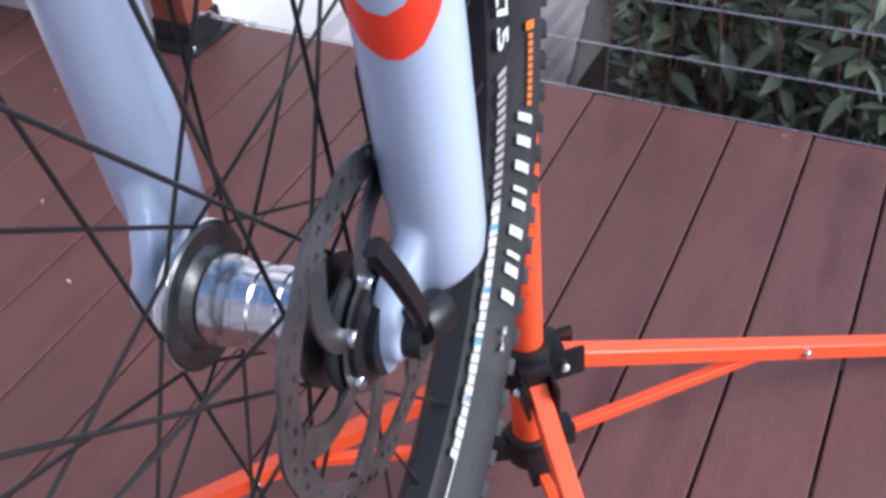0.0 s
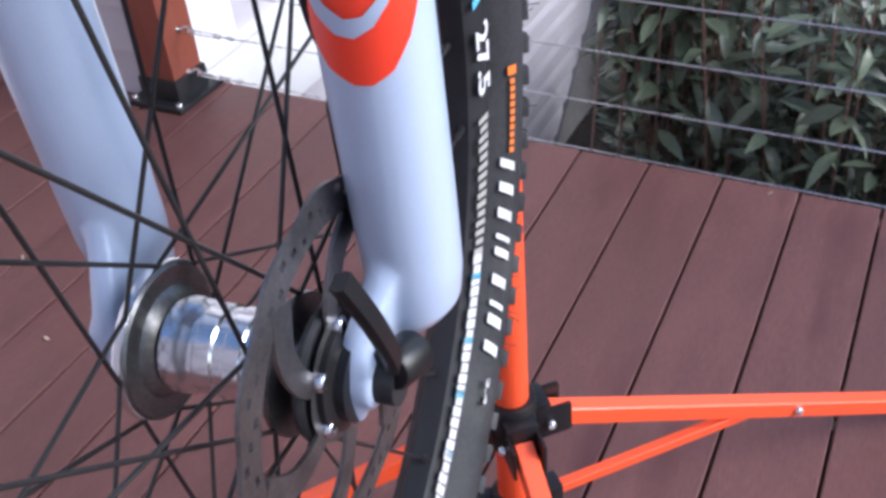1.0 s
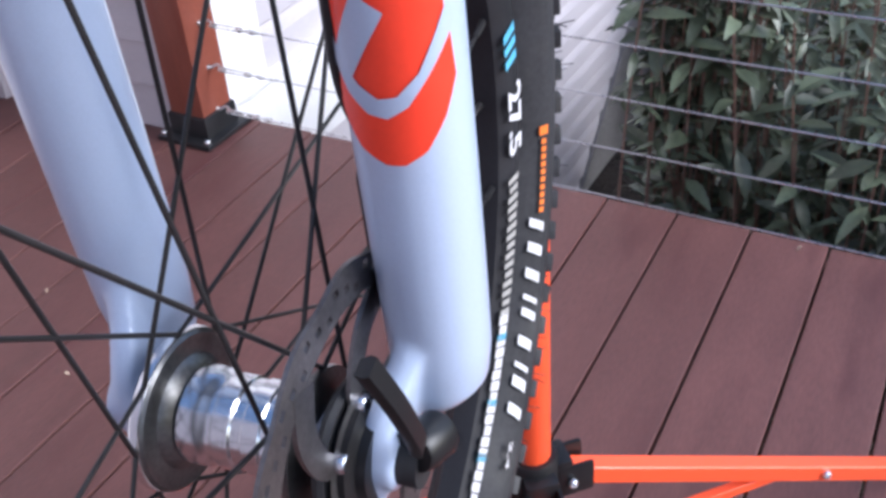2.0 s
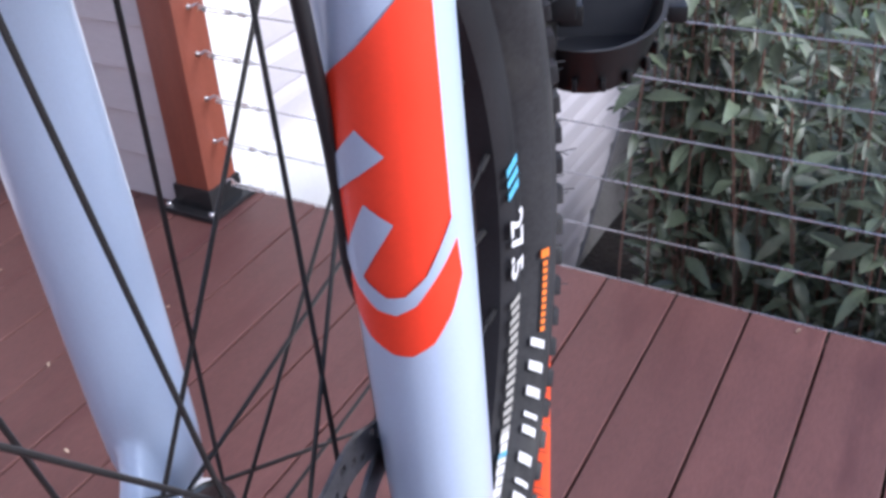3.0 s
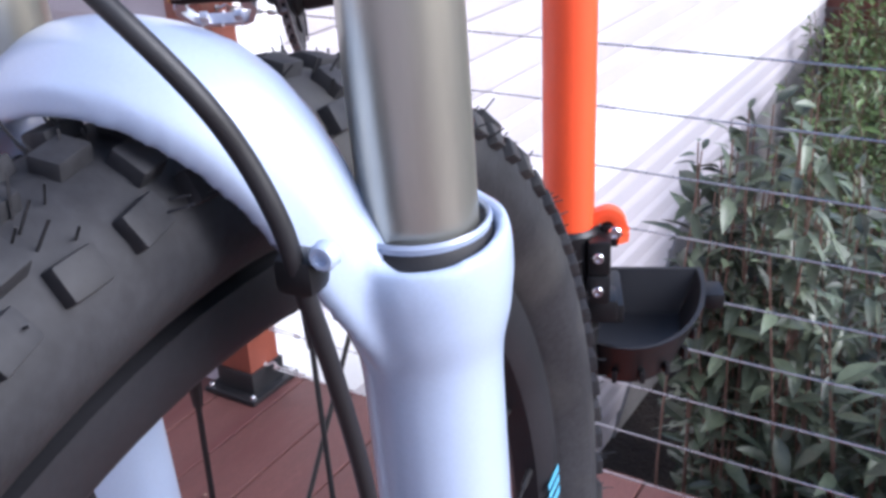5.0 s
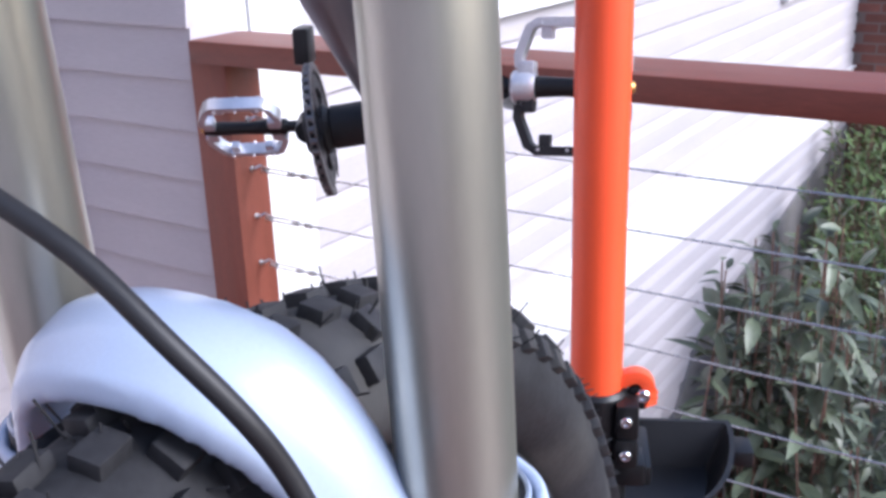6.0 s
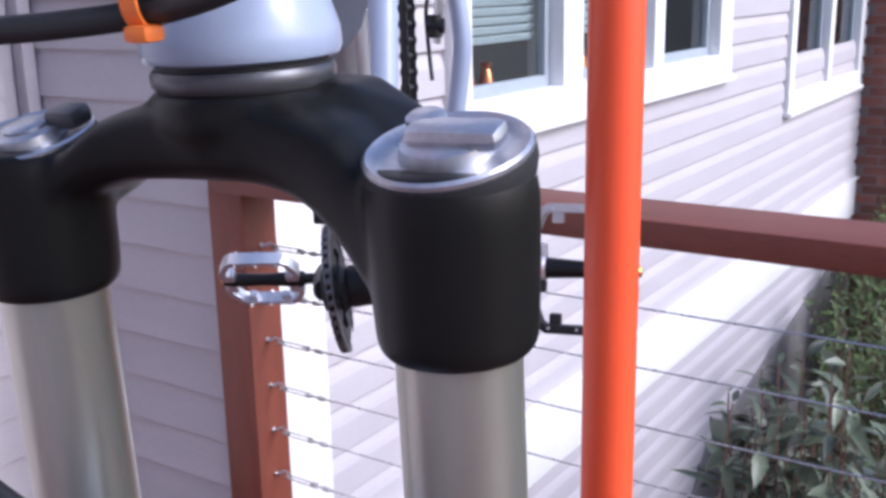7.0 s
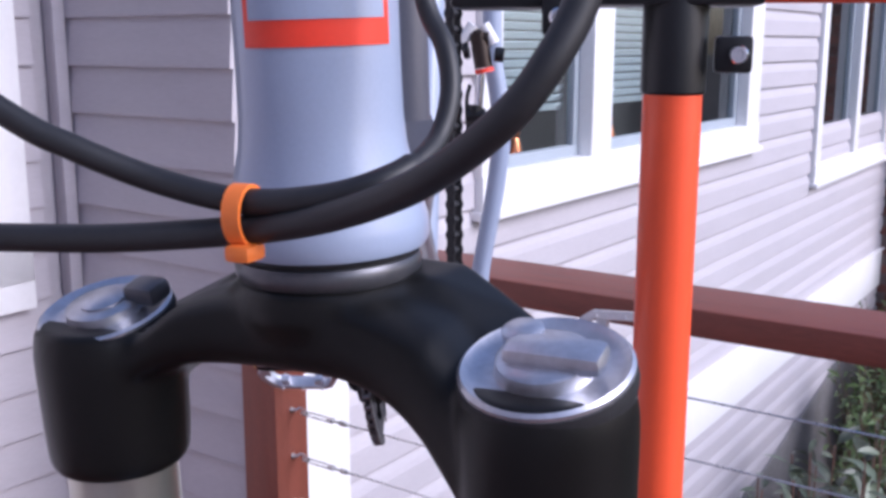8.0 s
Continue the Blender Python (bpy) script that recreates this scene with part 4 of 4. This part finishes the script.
for s in (-1, 1):     # webs that fall from the steerer to the sleeves
    cr.sweep([(s * 0.006, HY - 0.008, 0.5225), (s * 0.028, HY - 0.010, 0.5215), (s * 0.045, HY - 0.006, 0.5115), (s * 0.062, HY + 0.004, 0.5020)],
             [(-0.013, -0.008), (0.013, -0.008), (0.013, 0.003), (0.009, 0.006), (-0.009, 0.006), (-0.013, 0.003)], None, (0, 0, 1))
crown = part("fork_crown", cr, CROWN, bike, "satin black fork crown")
blend_shape(crown, 0.0013, 14)
for s in (-1, 1):
    at = Matrix.Translation((s * HALF, FY, 0.5112)) @ Matrix.Rotation(radians(-15), 4, "X") @ Matrix.Diagonal((1.10, 1.10, 1.0, 1.0) if s < 0 else (1.03, 1.03, 0.8, 1.0)) @ Matrix.Translation((0, 0, -0.5085))
    up_cap = at @ Matrix.Translation((-s * HALF, -FY, 0))
    cap = Geo().lathe([(0.0186, 0.504), (0.0188, 0.5120), (0.0180, 0.5128), (0.0160, 0.5112), (0.0110, 0.5112), (0.0104, 0.5145), (0.0092, 0.5152)], 40, at)
    if s < 0:
        cap.box((s * HALF - 0.003, FY + 0.001, 0.5162), (0.022, 0.009, 0.0056), up_cap, 0.0027)
        cap.lathe([(0.0046, 0.514), (0.0046, 0.5182), (0.0036, 0.5190)], 20, up_cap @ Matrix.Translation((s * HALF + 0.006, FY - 0.004, 0)))
    else:
        cap.lathe([(0.0062, 0.5150), (0.0066, 0.5162), (0.0050, 0.5170)], 20, at)
    top = part("adjuster_cap", cap, CAP_METAL, bike, "brushed silver adjuster cap")
    if s > 0:
        part("valve_knob", Geo().box((s * HALF - 0.0115, FY - 0.006, 0.5165), (0.011, 0.009, 0.0075), up_cap, 0.0025), CUP, top, "dark valve knob")
    part("cap_ring", Geo().ring([(0.0186, 0.5045), (0.0193, 0.5080), (0.0190, 0.5108), (0.0184, 0.5112), (0.0184, 0.5045)], 40, at), SEAL, top)

# red decal on the left leg, wrapped round the tube
AIM = math.atan2(0.245, -0.116)     # the way the decal's middle faces


def wrap(poly, radius, slices=110):
    """A polygon of (angle to the left side, height) laid on the leg by level strips."""
    lo, hi = min(z for _, z in poly), max(z for _, z in poly)
    g = Geo()
    up = lambda z: 0.123 + (z - 0.1015) * 0.937

    def spans(z):
        xs = []
        for (a0, z0), (a1, z1) in zip(poly, poly[1:] + poly[:1]):
            if (z0 <= z) != (z1 <= z):
                xs.append(a0 + (a1 - a0) * (z - z0) / (z1 - z0))
        xs.sort()
        return list(zip(xs[::2], xs[1::2]))
    for k in range(slices):
        z0, z1 = lo + (hi - lo) * k / slices, lo + (hi - lo) * (k + 1) / slices
        s0, s1 = spans(z0 + 1e-7), spans(z1 - 1e-7)
        if len(s0) != len(s1):
            s0 = s1 = spans((z0 + z1) / 2)
        for (a0, a1), (b0, b1) in zip(s0, s1):
            n = 8
            vs = []
            for p0, p1, z in ((a0, a1, z0), (b0, b1, z1)):
                for i in range(n + 1):
                    a = AIM + radians(p0 + (p1 - p0) * i / n - 2)
                    vs.append((-HALF + radius * math.cos(a), FY + radius * math.sin(a), up(z)))
            g.add(vs, [(i, i + 1, n + 2 + i, n + 1 + i) for i in range(n)])
    return g


DEC = [(20, .232), (41, .2285), (40, .155), (44, .146), (47, .130), (32, .117), (12, .106), (-8, .1015), (-25, .1015), (-50, .106), (-100, .128),
       (-100, .192), (-60, .2035), (-23, .215)]
decal = part("red_decal", mesh_of("red_decal", wrap(DEC, RL + 0.0006), RED_DECAL, True, True), RED_DECAL, lowers, "bright red decal")
band = [(47, .1535), (47, .1475), (44, .146), (20, .1335), (0, .1235), (-18, .1195), (-35, .1205), (-55, .1265), (-80, .140), (-100, .151), (-100, .158), (-78, .149),
        (-60, .1395), (-42, .1310), (-24, .1265), (-8, .1275), (12, .1350), (40, .1545)]
part("decal_gap", mesh_of("decal_gap", wrap(band, RL + 0.0010), FORK, True, True), FORK, decal, "silver-blue stripe")
part("decal_gap", mesh_of("decal_gap", wrap([(-66, .1400), (-34, .1625), (-10, .1560), (-46, .1330)], RL + 0.0010, 40), FORK, True, True), FORK, decal)
part("decal_gap", mesh_of("decal_gap", wrap([(-100, .172), (-100, .158), (-66, .163), (-10, .1805), (-32, .1890), (-70, .173)], RL + 0.0010, 60), FORK, True, True), FORK, decal)

# axle lever and caliper
part("axle_lever", Geo().sweep(curve([(-0.074, 0.019, 0.016), (-0.0775, 0.026, 0.030), (-0.0765, 0.034, 0.054), (-0.071, 0.039, 0.075)], 7),
                               [(-0.0042, -0.003), (0.0042, -0.003), (0.0050, 0.0), (0.0036, 0.004), (-0.0036, 0.004), (-0.0050, 0.0)], None, (1, 0, 0),
                               [0.72 + 0.16 * i / 21 for i in range(22)]), PLASTIC, bike, "black axle lever")
part("axle_nut", Geo().lathe([(0.0050, 0.019), (0.0052, 0.014), (0.0066, 0.0135), (0.0070, 0.0165), (0.0086, 0.0165), (0.0094, 0.015), (0.0094, 0.002), (0.0085, 0.0)], 24, axis_to((-0.070, 0.016, 0.010), (-0.078, -0.010, 0.004))),
     PLASTIC, bike, "black axle nut")
cal = Geo().box((-0.046, -0.062, 0.062), (0.036, 0.030, 0.052), None, 0.006).lathe([(0.013, -0.068), (0.013, -0.058)], 20, Matrix.Translation((0, -0.060, 0.066)) @ AXLE)
part("brake_caliper", cal, PLASTIC, bike, "black brake caliper behind the leg")

# brake hose on the fork
hose = curve([(0.070, 0.050, 0.468), (0.034, 0.044, 0.446), (0.003, 0.042, 0.429), (-0.018, 0.041, 0.4165), (-0.036, 0.040, 0.400), (-0.0475, 0.035, 0.383),
              (-0.053, 0.030, 0.368), (-0.0575, 0.027, 0.352), (-0.059, 0.024, 0.335), (-0.059, 0.015, 0.300), (-0.057, 0.004, 0.255), (-0.053, -0.008, 0.190), (-0.050, -0.014, 0.140),
              (-0.048, -0.040, 0.095)], 8)
hose_ob = part("brake_hose", Geo().tube(hose, 0.0026, 12, None, None, (0.2, 1, 0.1)), HOSE, bike, "black brake hose")
clip = Geo().box((-0.0585, 0.022, 0.336), (0.011, 0.010, 0.010), None, 0.003)
part("hose_guide", clip, PLASTIC, hose_ob, "black hose guide")
bolt("guide_bolt", (-0.0665, 0.0225, 0.342), (-0.0665, -1, 0.35), 0.0036, 0.0035, hose_ob, FORK)

# ---- head tube, hoses ----
at = Matrix.Translation((HX, HY, 0))
ht = part("head_tube", Geo().lathe([(0.0240, 0.5338), (0.0266, 0.5346), (0.0275, 0.5366), (0.0273, 0.5415), (0.0252, 0.5485), (0.0237, 0.5550), (0.0223, 0.5615), (0.0217, 0.5685), (0.0215, 0.58), (0.0215, 0.68), (0.0226, 0.70)], 56, at),
          FRAME, bike, "silver-blue head tube")
part("headset_seal", Geo().ring([(0.0236, 0.5318), (0.0240, 0.5342), (0.0200, 0.5342), (0.0200, 0.5318)], 44, at), SEAL, bike, "black headset seal")
part("headset_cup", Geo().ring([(0.0240, 0.5265), (0.0252, 0.5280), (0.0254, 0.5310), (0.0246, 0.5322), (0.0200, 0.5322), (0.0200, 0.5265)], 44, at), CUP, bike, "dark grey lower headset ring")


def badge(z0, z1, a0, a1, radius, n=16):
    """A strip of the head tube's front between two heights and two angles."""
    v = [(HX + radius * math.cos(a), HY + radius * math.sin(a), z) for z in (z0, z1) for a in [radians(a0 + (a1 - a0) * i / n) for i in range(n + 1)]]
    return Geo().add(v, [(i, i + 1, n + 2 + i, n + 1 + i) for i in range(n)])


part("head_badge", badge(0.5870, 0.6100, 70, 178, 0.0219), RED_DECAL, ht, "red badge stripe")
part("badge_field", badge(0.5935, 0.6020, 76, 172, 0.0222), FRAME, ht, "silver-blue field in the red badge")
hose_a = curve([(0.0980, 0.0400, 0.5460), (0.0459, 0.0280, 0.5467), (0.0190, 0.0200, 0.5468), (-0.0066, 0.0125, 0.5485), (-0.0248, 0.0120, 0.5513), (-0.0430, 0.0140, 0.5562), (-0.0607, 0.0180, 0.5636),
                (-0.0757, 0.0200, 0.5737), (-0.0836, 0.0180, 0.5829), (-0.0887, 0.0120, 0.5952), (-0.0910, 0.0060, 0.6120), (-0.0900, 0.0000, 0.6400)], 8)
part("brake_hose", Geo().tube(hose_a, 0.0033, 14), HOSE, bike, "thick black hose before the head tube")
hose_b = curve([(0.0800, 0.0450, 0.6080), (0.0383, 0.0300, 0.5761), (0.0239, 0.0240, 0.5675), (0.0079, 0.0160, 0.5597), (-0.0123, 0.0120, 0.5555), (-0.0309, 0.0105, 0.5569), (-0.0423, 0.0070, 0.5598),
                (-0.0469, -0.0020, 0.5630), (-0.0477, -0.0120, 0.5679), (-0.0476, -0.0180, 0.5766), (-0.0446, -0.0220, 0.5863), (-0.0378, -0.0260, 0.5969), (-0.0340, -0.0280, 0.6200), (-0.0330, -0.0290, 0.6500)], 8)
part("gear_cable", Geo().tube(hose_b, 0.0030, 14, None, [1.0] * 56 + [0.8] * 49), HOSE, bike, "black gear cable")
clipm = Matrix.Translation((-0.0122, 0.0122, 0.5524)) @ Matrix.Scale(1.14, 4)
cg = Geo().ring([(0.0062, -0.0020), (0.0062, 0.0020), (0.0053, 0.0020), (0.0053, -0.0020)], 24, clipm @ AXLE @ Matrix.Diagonal((1.0, 0.75, 1, 1)))
cg.box((-0.001, 0.002, -0.0066), (0.0058, 0.006, 0.0034), clipm, 0.0012)
part("cable_clip", cg, ORANGE_CLIP, bike, "orange plastic cable clip")

part("frame_gusset", Geo().tube([(HX - 0.0150, HY - 0.0200, 0.566), (HX - 0.0152, HY - 0.0200, 0.60), (HX - 0.0152, HY - 0.0200, 0.70)], 0.0060, 16, None, None, (0, 1, 0)), DARK_FRAME, bike, "dark grey gusset behind the head tube")

# ---- frame and drivetrain behind the fork, placed in the world ----
def wtube(name, pts, r, material, label="", scales=None, n=20):
    return part(name, Geo().tube(curve([wf(*p) for p in pts], 5), r, n, None, scales, (1, 0.1, 0)), material, bike, label)


wtube("down_tube", [(-0.112, 0.525, 1.308), (-0.145, 0.72, 1.225), (-0.160, 1.08, 1.046)], 0.027, DARK_FRAME, "dark grey down tube")
wtube("bottom_bracket", [(-0.228, 1.087, 1.026), (-0.072, 1.108, 1.046)], 0.021, SEAL, "black bottom bracket shell")
ring_c = Vector((-0.240, 1.060, 1.022))
BB_R, BB_L = Vector((-0.240, 1.085, 1.024)), Vector((-0.064, 1.110, 1.048))
spin = (BB_L - BB_R).normalized()
rm = TO_FORK @ axis_to(BB_R, BB_R + spin)
cring = Geo().ring([(0.057, -0.002), (0.057, 0.002), (0.040, 0.003), (0.040, -0.003)], 40)
for k in range(34):
    a = 2 * math.pi * k / 34
    cring.box((0.0585 * math.cos(a), 0.0585 * math.sin(a), 0), (0.005, 0.005, 0.003), None)
for k in range(4):
    a = math.pi * k / 2 + 0.4
    cring.sweep([(0.014 * math.cos(a), 0.014 * math.sin(a), 0), (0.052 * math.cos(a), 0.052 * math.sin(a), 0)], [(-0.011, -0.003), (0.011, -0.003), (0.011, 0.003), (-0.011, 0.003)])
cring.lathe([(0.020, -0.014), (0.024, -0.006), (0.024, 0.006), (0.018, 0.012)], 24)
part("chainring", cring, RIM, bike, "black toothed chainring", rm, False)
links = Geo()
for k in range(34):
    a = math.pi * (k / 33) * 1.75 - 1.0
    for s in (-0.003, 0.003):
        links.box((0.0600, 0, s), (0.0075, 0.0090, 0.0012), Matrix.Rotation(a, 4, "Z"), 0.0)
    links.lathe([(0.0036, -0.004), (0.0036, 0.004)], 8, Matrix.Rotation(a + 0.08, 4, "Z") @ Matrix.Translation((0.0600, 0, 0)))
part("chain", links, ROTOR, bike, "oily bicycle chain", rm, False)


def pedal(name, centre, axis_dir, tilt, parent, shaded_rail=None):
    """A platform pedal: open alloy cage on a dark spindle; axis_dir along the spindle, outwards."""
    x = Vector(axis_dir).normalized()
    z = Matrix.Rotation(radians(tilt), 4, x) @ Vector((0, 0, 1))
    y = z.cross(x).normalized()
    z = x.cross(y)
    m = Matrix((x, y, z)).transposed().to_4x4()
    m.translation = centre
    m = TO_FORK @ m
    body = Geo().lathe([(0.0080, -0.040), (0.0085, -0.03), (0.0068, 0.0), (0.0078, 0.030), (0.0064, 0.043)], 18, Matrix.Rotation(radians(90), 4, "Y"))
    body.lathe([(0.0095, -0.070), (0.0095, -0.058), (0.0062, -0.056), (0.0062, -0.046), (0.0088, -0.044), (0.0088, -0.038)], 16, Matrix.Rotation(radians(90), 4, "Y"))
    ped = part(name, body, PLASTIC, parent, "silver platform pedal on a black spindle", m)
    part("spindle_cap", Geo().lathe([(0.0046, 0.041), (0.0050, 0.045), (0.0036, 0.047)], 14, Matrix.Rotation(radians(90), 4, "Y")), BRASS, ped, "small brass end cap")
    rail_sec = [(-0.0032, -0.0066), (0.0032, -0.0066), (0.0038, -0.004), (0.0038, 0.004), (0.0032, 0.0066), (-0.0032, 0.0066)]
    for s in (-1, 1):
        rail = Geo().sweep([(-0.038, s * 0.014, 0), (-0.039, s * 0.022, 0), (-0.031, s * 0.043, 0), (-0.025, s * 0.047, 0), (0.026, s * 0.047, 0), (0.032, s * 0.042, 0), (0.041, s * 0.022, 0), (0.041, s * 0.012, 0)], rail_sec)
        rail.box((-0.033, s * 0.0125, 0), (0.013, 0.013, 0.014), None, 0.002).box((0.036, s * 0.0115, 0), (0.012, 0.013, 0.013), None, 0.002)
        for q in (-0.018, 0.019):
            rail.box((q, s * 0.041, 0), (0.009, 0.012, 0.009), None, 0.0015)
        # the lower cage side takes a black material in place of its shade
        dark = shaded_rail is not None and y.z * s < 0
        part("cage_rail", rail, shaded_rail if dark else ALLOY, ped, "pedal cage side blackened for shade" if dark else "worn silver pedal cage")
        for q in (-0.022, 0.0, 0.022):
            part("grip_pin", Geo().tube([(q, s * 0.046, -0.0095), (q, s * 0.046, 0.0095)], 0.0012, 6, None, None, (1, 0, 0)), ALLOY, ped)
    return ped


PR, PL = Vector((-0.346, 1.180, 1.004)), Vector((-0.004, 0.905, 1.098))
pedal("pedal", PR, Vector((-0.99, -0.10, -0.01)), 43, bike)
left_pedal = pedal("pedal", PL, Vector((0.98, -0.18, 0.02)), 78, bike, RIM)
part("pedal_plate", Geo().box((-0.036, 0, 0), (0.007, 0.034, 0.014), None, 0.003).lathe([(0.0105, -0.044), (0.0125, -0.042), (0.0125, -0.030), (0.0105, -0.026)], 20, Matrix.Rotation(radians(90), 4, "Y")), ALLOY, left_pedal, "silver inner plate")
wtube("crank_arm", [(-0.254, 1.085, 1.022), (-0.266, 1.13, 1.016), (-0.278, 1.186, 1.011)], 0.011, PLASTIC, "black crank arm")
wtube("crank_arm", [(-0.052, 1.108, 1.048), (-0.054, 1.00, 1.070), (-0.056, 0.910, 1.097)], 0.009, PLASTIC, "black crank arm")
part("chain_guide", Geo().box((0, 0, 0), (0.016, 0.030, 0.036), TO_FORK @ Matrix.Translation((-0.2677, 1.1500, 1.0947)), 0.003), PLASTIC, bike, "black chain guide block")
wtube("seat_stay", [(-0.162, 1.30, 1.060), (-0.158, 1.30, 1.10), (-0.146, 1.30, 1.17), (-0.138, 1.30, 1.235), (-0.139, 1.30, 1.27), (-0.143, 1.30, 1.30), (-0.148, 1.30, 1.335), (-0.150, 1.30, 1.42)],
      0.0105, FRAME, "silver-blue seat stay")
wtube("seat_tube", [(-0.190, 1.06, 1.08), (-0.195, 1.16, 1.45)], 0.016, FRAME, "silver-blue seat tube")
shock = part("rear_shock", Geo().tube([wf(-0.1601, 1.2600, 1.3580), wf(-0.1537, 1.2600, 1.3212)], 0.0098, 18, None, None, (0, 1, 0)).tube([wf(-0.1649, 1.2600, 1.3533), wf(-0.1479, 1.2600, 1.3533)], 0.0085, 14, None, None, (0, 1, 0)), SHOCK, bike, "dark bronze rear shock body")
part("shock_ring", Geo().tube([wf(-0.1534, 1.2600, 1.3206), wf(-0.1524, 1.2600, 1.3158)], 0.0104, 18, None, None, (0, 1, 0)), RED_DECAL, shock, "red rubber ring")
part("shock_shaft", Geo().tube([wf(-0.1567, 1.2600, 1.3152), wf(-0.1611, 1.2600, 1.2509)], 0.0046, 14, None, None, (0, 1, 0)), CHROME, shock, "bright shock shaft")
part("shock_clamp", Geo().tube([wf(-0.1718, 1.2600, 1.2703), wf(-0.1520, 1.2600, 1.2693)], 0.0085, 14, None, None, (0, 1, 0)).tube([wf(-0.1626, 1.2600, 1.2814), wf(-0.1624, 1.2600, 1.2570)], 0.0082, 12, None, None, (0, 1, 0)), PLASTIC, shock, "black shock clamp")
part("pivot_bolt", Geo().tube([wf(-0.1758, 1.2600, 1.3391), wf(-0.1697, 1.2600, 1.3403)], 0.0095, 14, None, None, (0, 1, 0)), PLASTIC, shock)
part("pivot_bolt", Geo().tube([wf(-0.1417, 1.2600, 1.3356), wf(-0.1319, 1.2600, 1.3344)], 0.008, 14, None, None, (0, 1, 0)), PLASTIC, shock)
part("yoke", Geo().tube([wf(-0.1789, 1.2600, 1.3462), wf(-0.1650, 1.2600, 1.3663)], 0.0066, 10, None, None, (0, 1, 0)), TRIM, shock, "white yoke")
part("yoke", Geo().tube([wf(-0.1424, 1.2600, 1.3462), wf(-0.1541, 1.2600, 1.3663)], 0.0066, 10, None, None, (0, 1, 0)), TRIM, shock, "white yoke")
part("gear_cable", Geo().tube(curve([wf(-0.1683, 1.2600, 1.3031), wf(-0.1718, 1.2600, 1.2849), wf(-0.1698, 1.2600, 1.2483), wf(-0.1664, 1.2600, 1.2112)], 5), 0.0024, 8, None, None, (0, 1, 0)), HOSE, bike, "thin black cable beside the chain")
strip = Geo()
p, q = wf(-0.140, 0.95, 1.165), wf(-0.142, 0.95, 1.40)
for k in range(19):
    c = p.lerp(q, (k + 0.5) / 19)
    m = axis_to(c, q)
    for s in (-1, 1):
        strip.lathe([(0.0052, -0.0008), (0.0052, 0.0008)], 10, m @ Matrix.Translation((0, s * 0.0045, 0)) @ Matrix.Rotation(radians(90), 4, "X"))
        strip.box((0, s * 0.0045, 0.006), (0.0072, 0.0015, 0.0125), m)
    strip.tube([m @ Vector((0, -0.006, 0)), m @ Vector((0, 0.006, 0))], 0.0032, 8)
part("chain", strip, RIM, bike, "dark chain run behind the head tube", None, False)
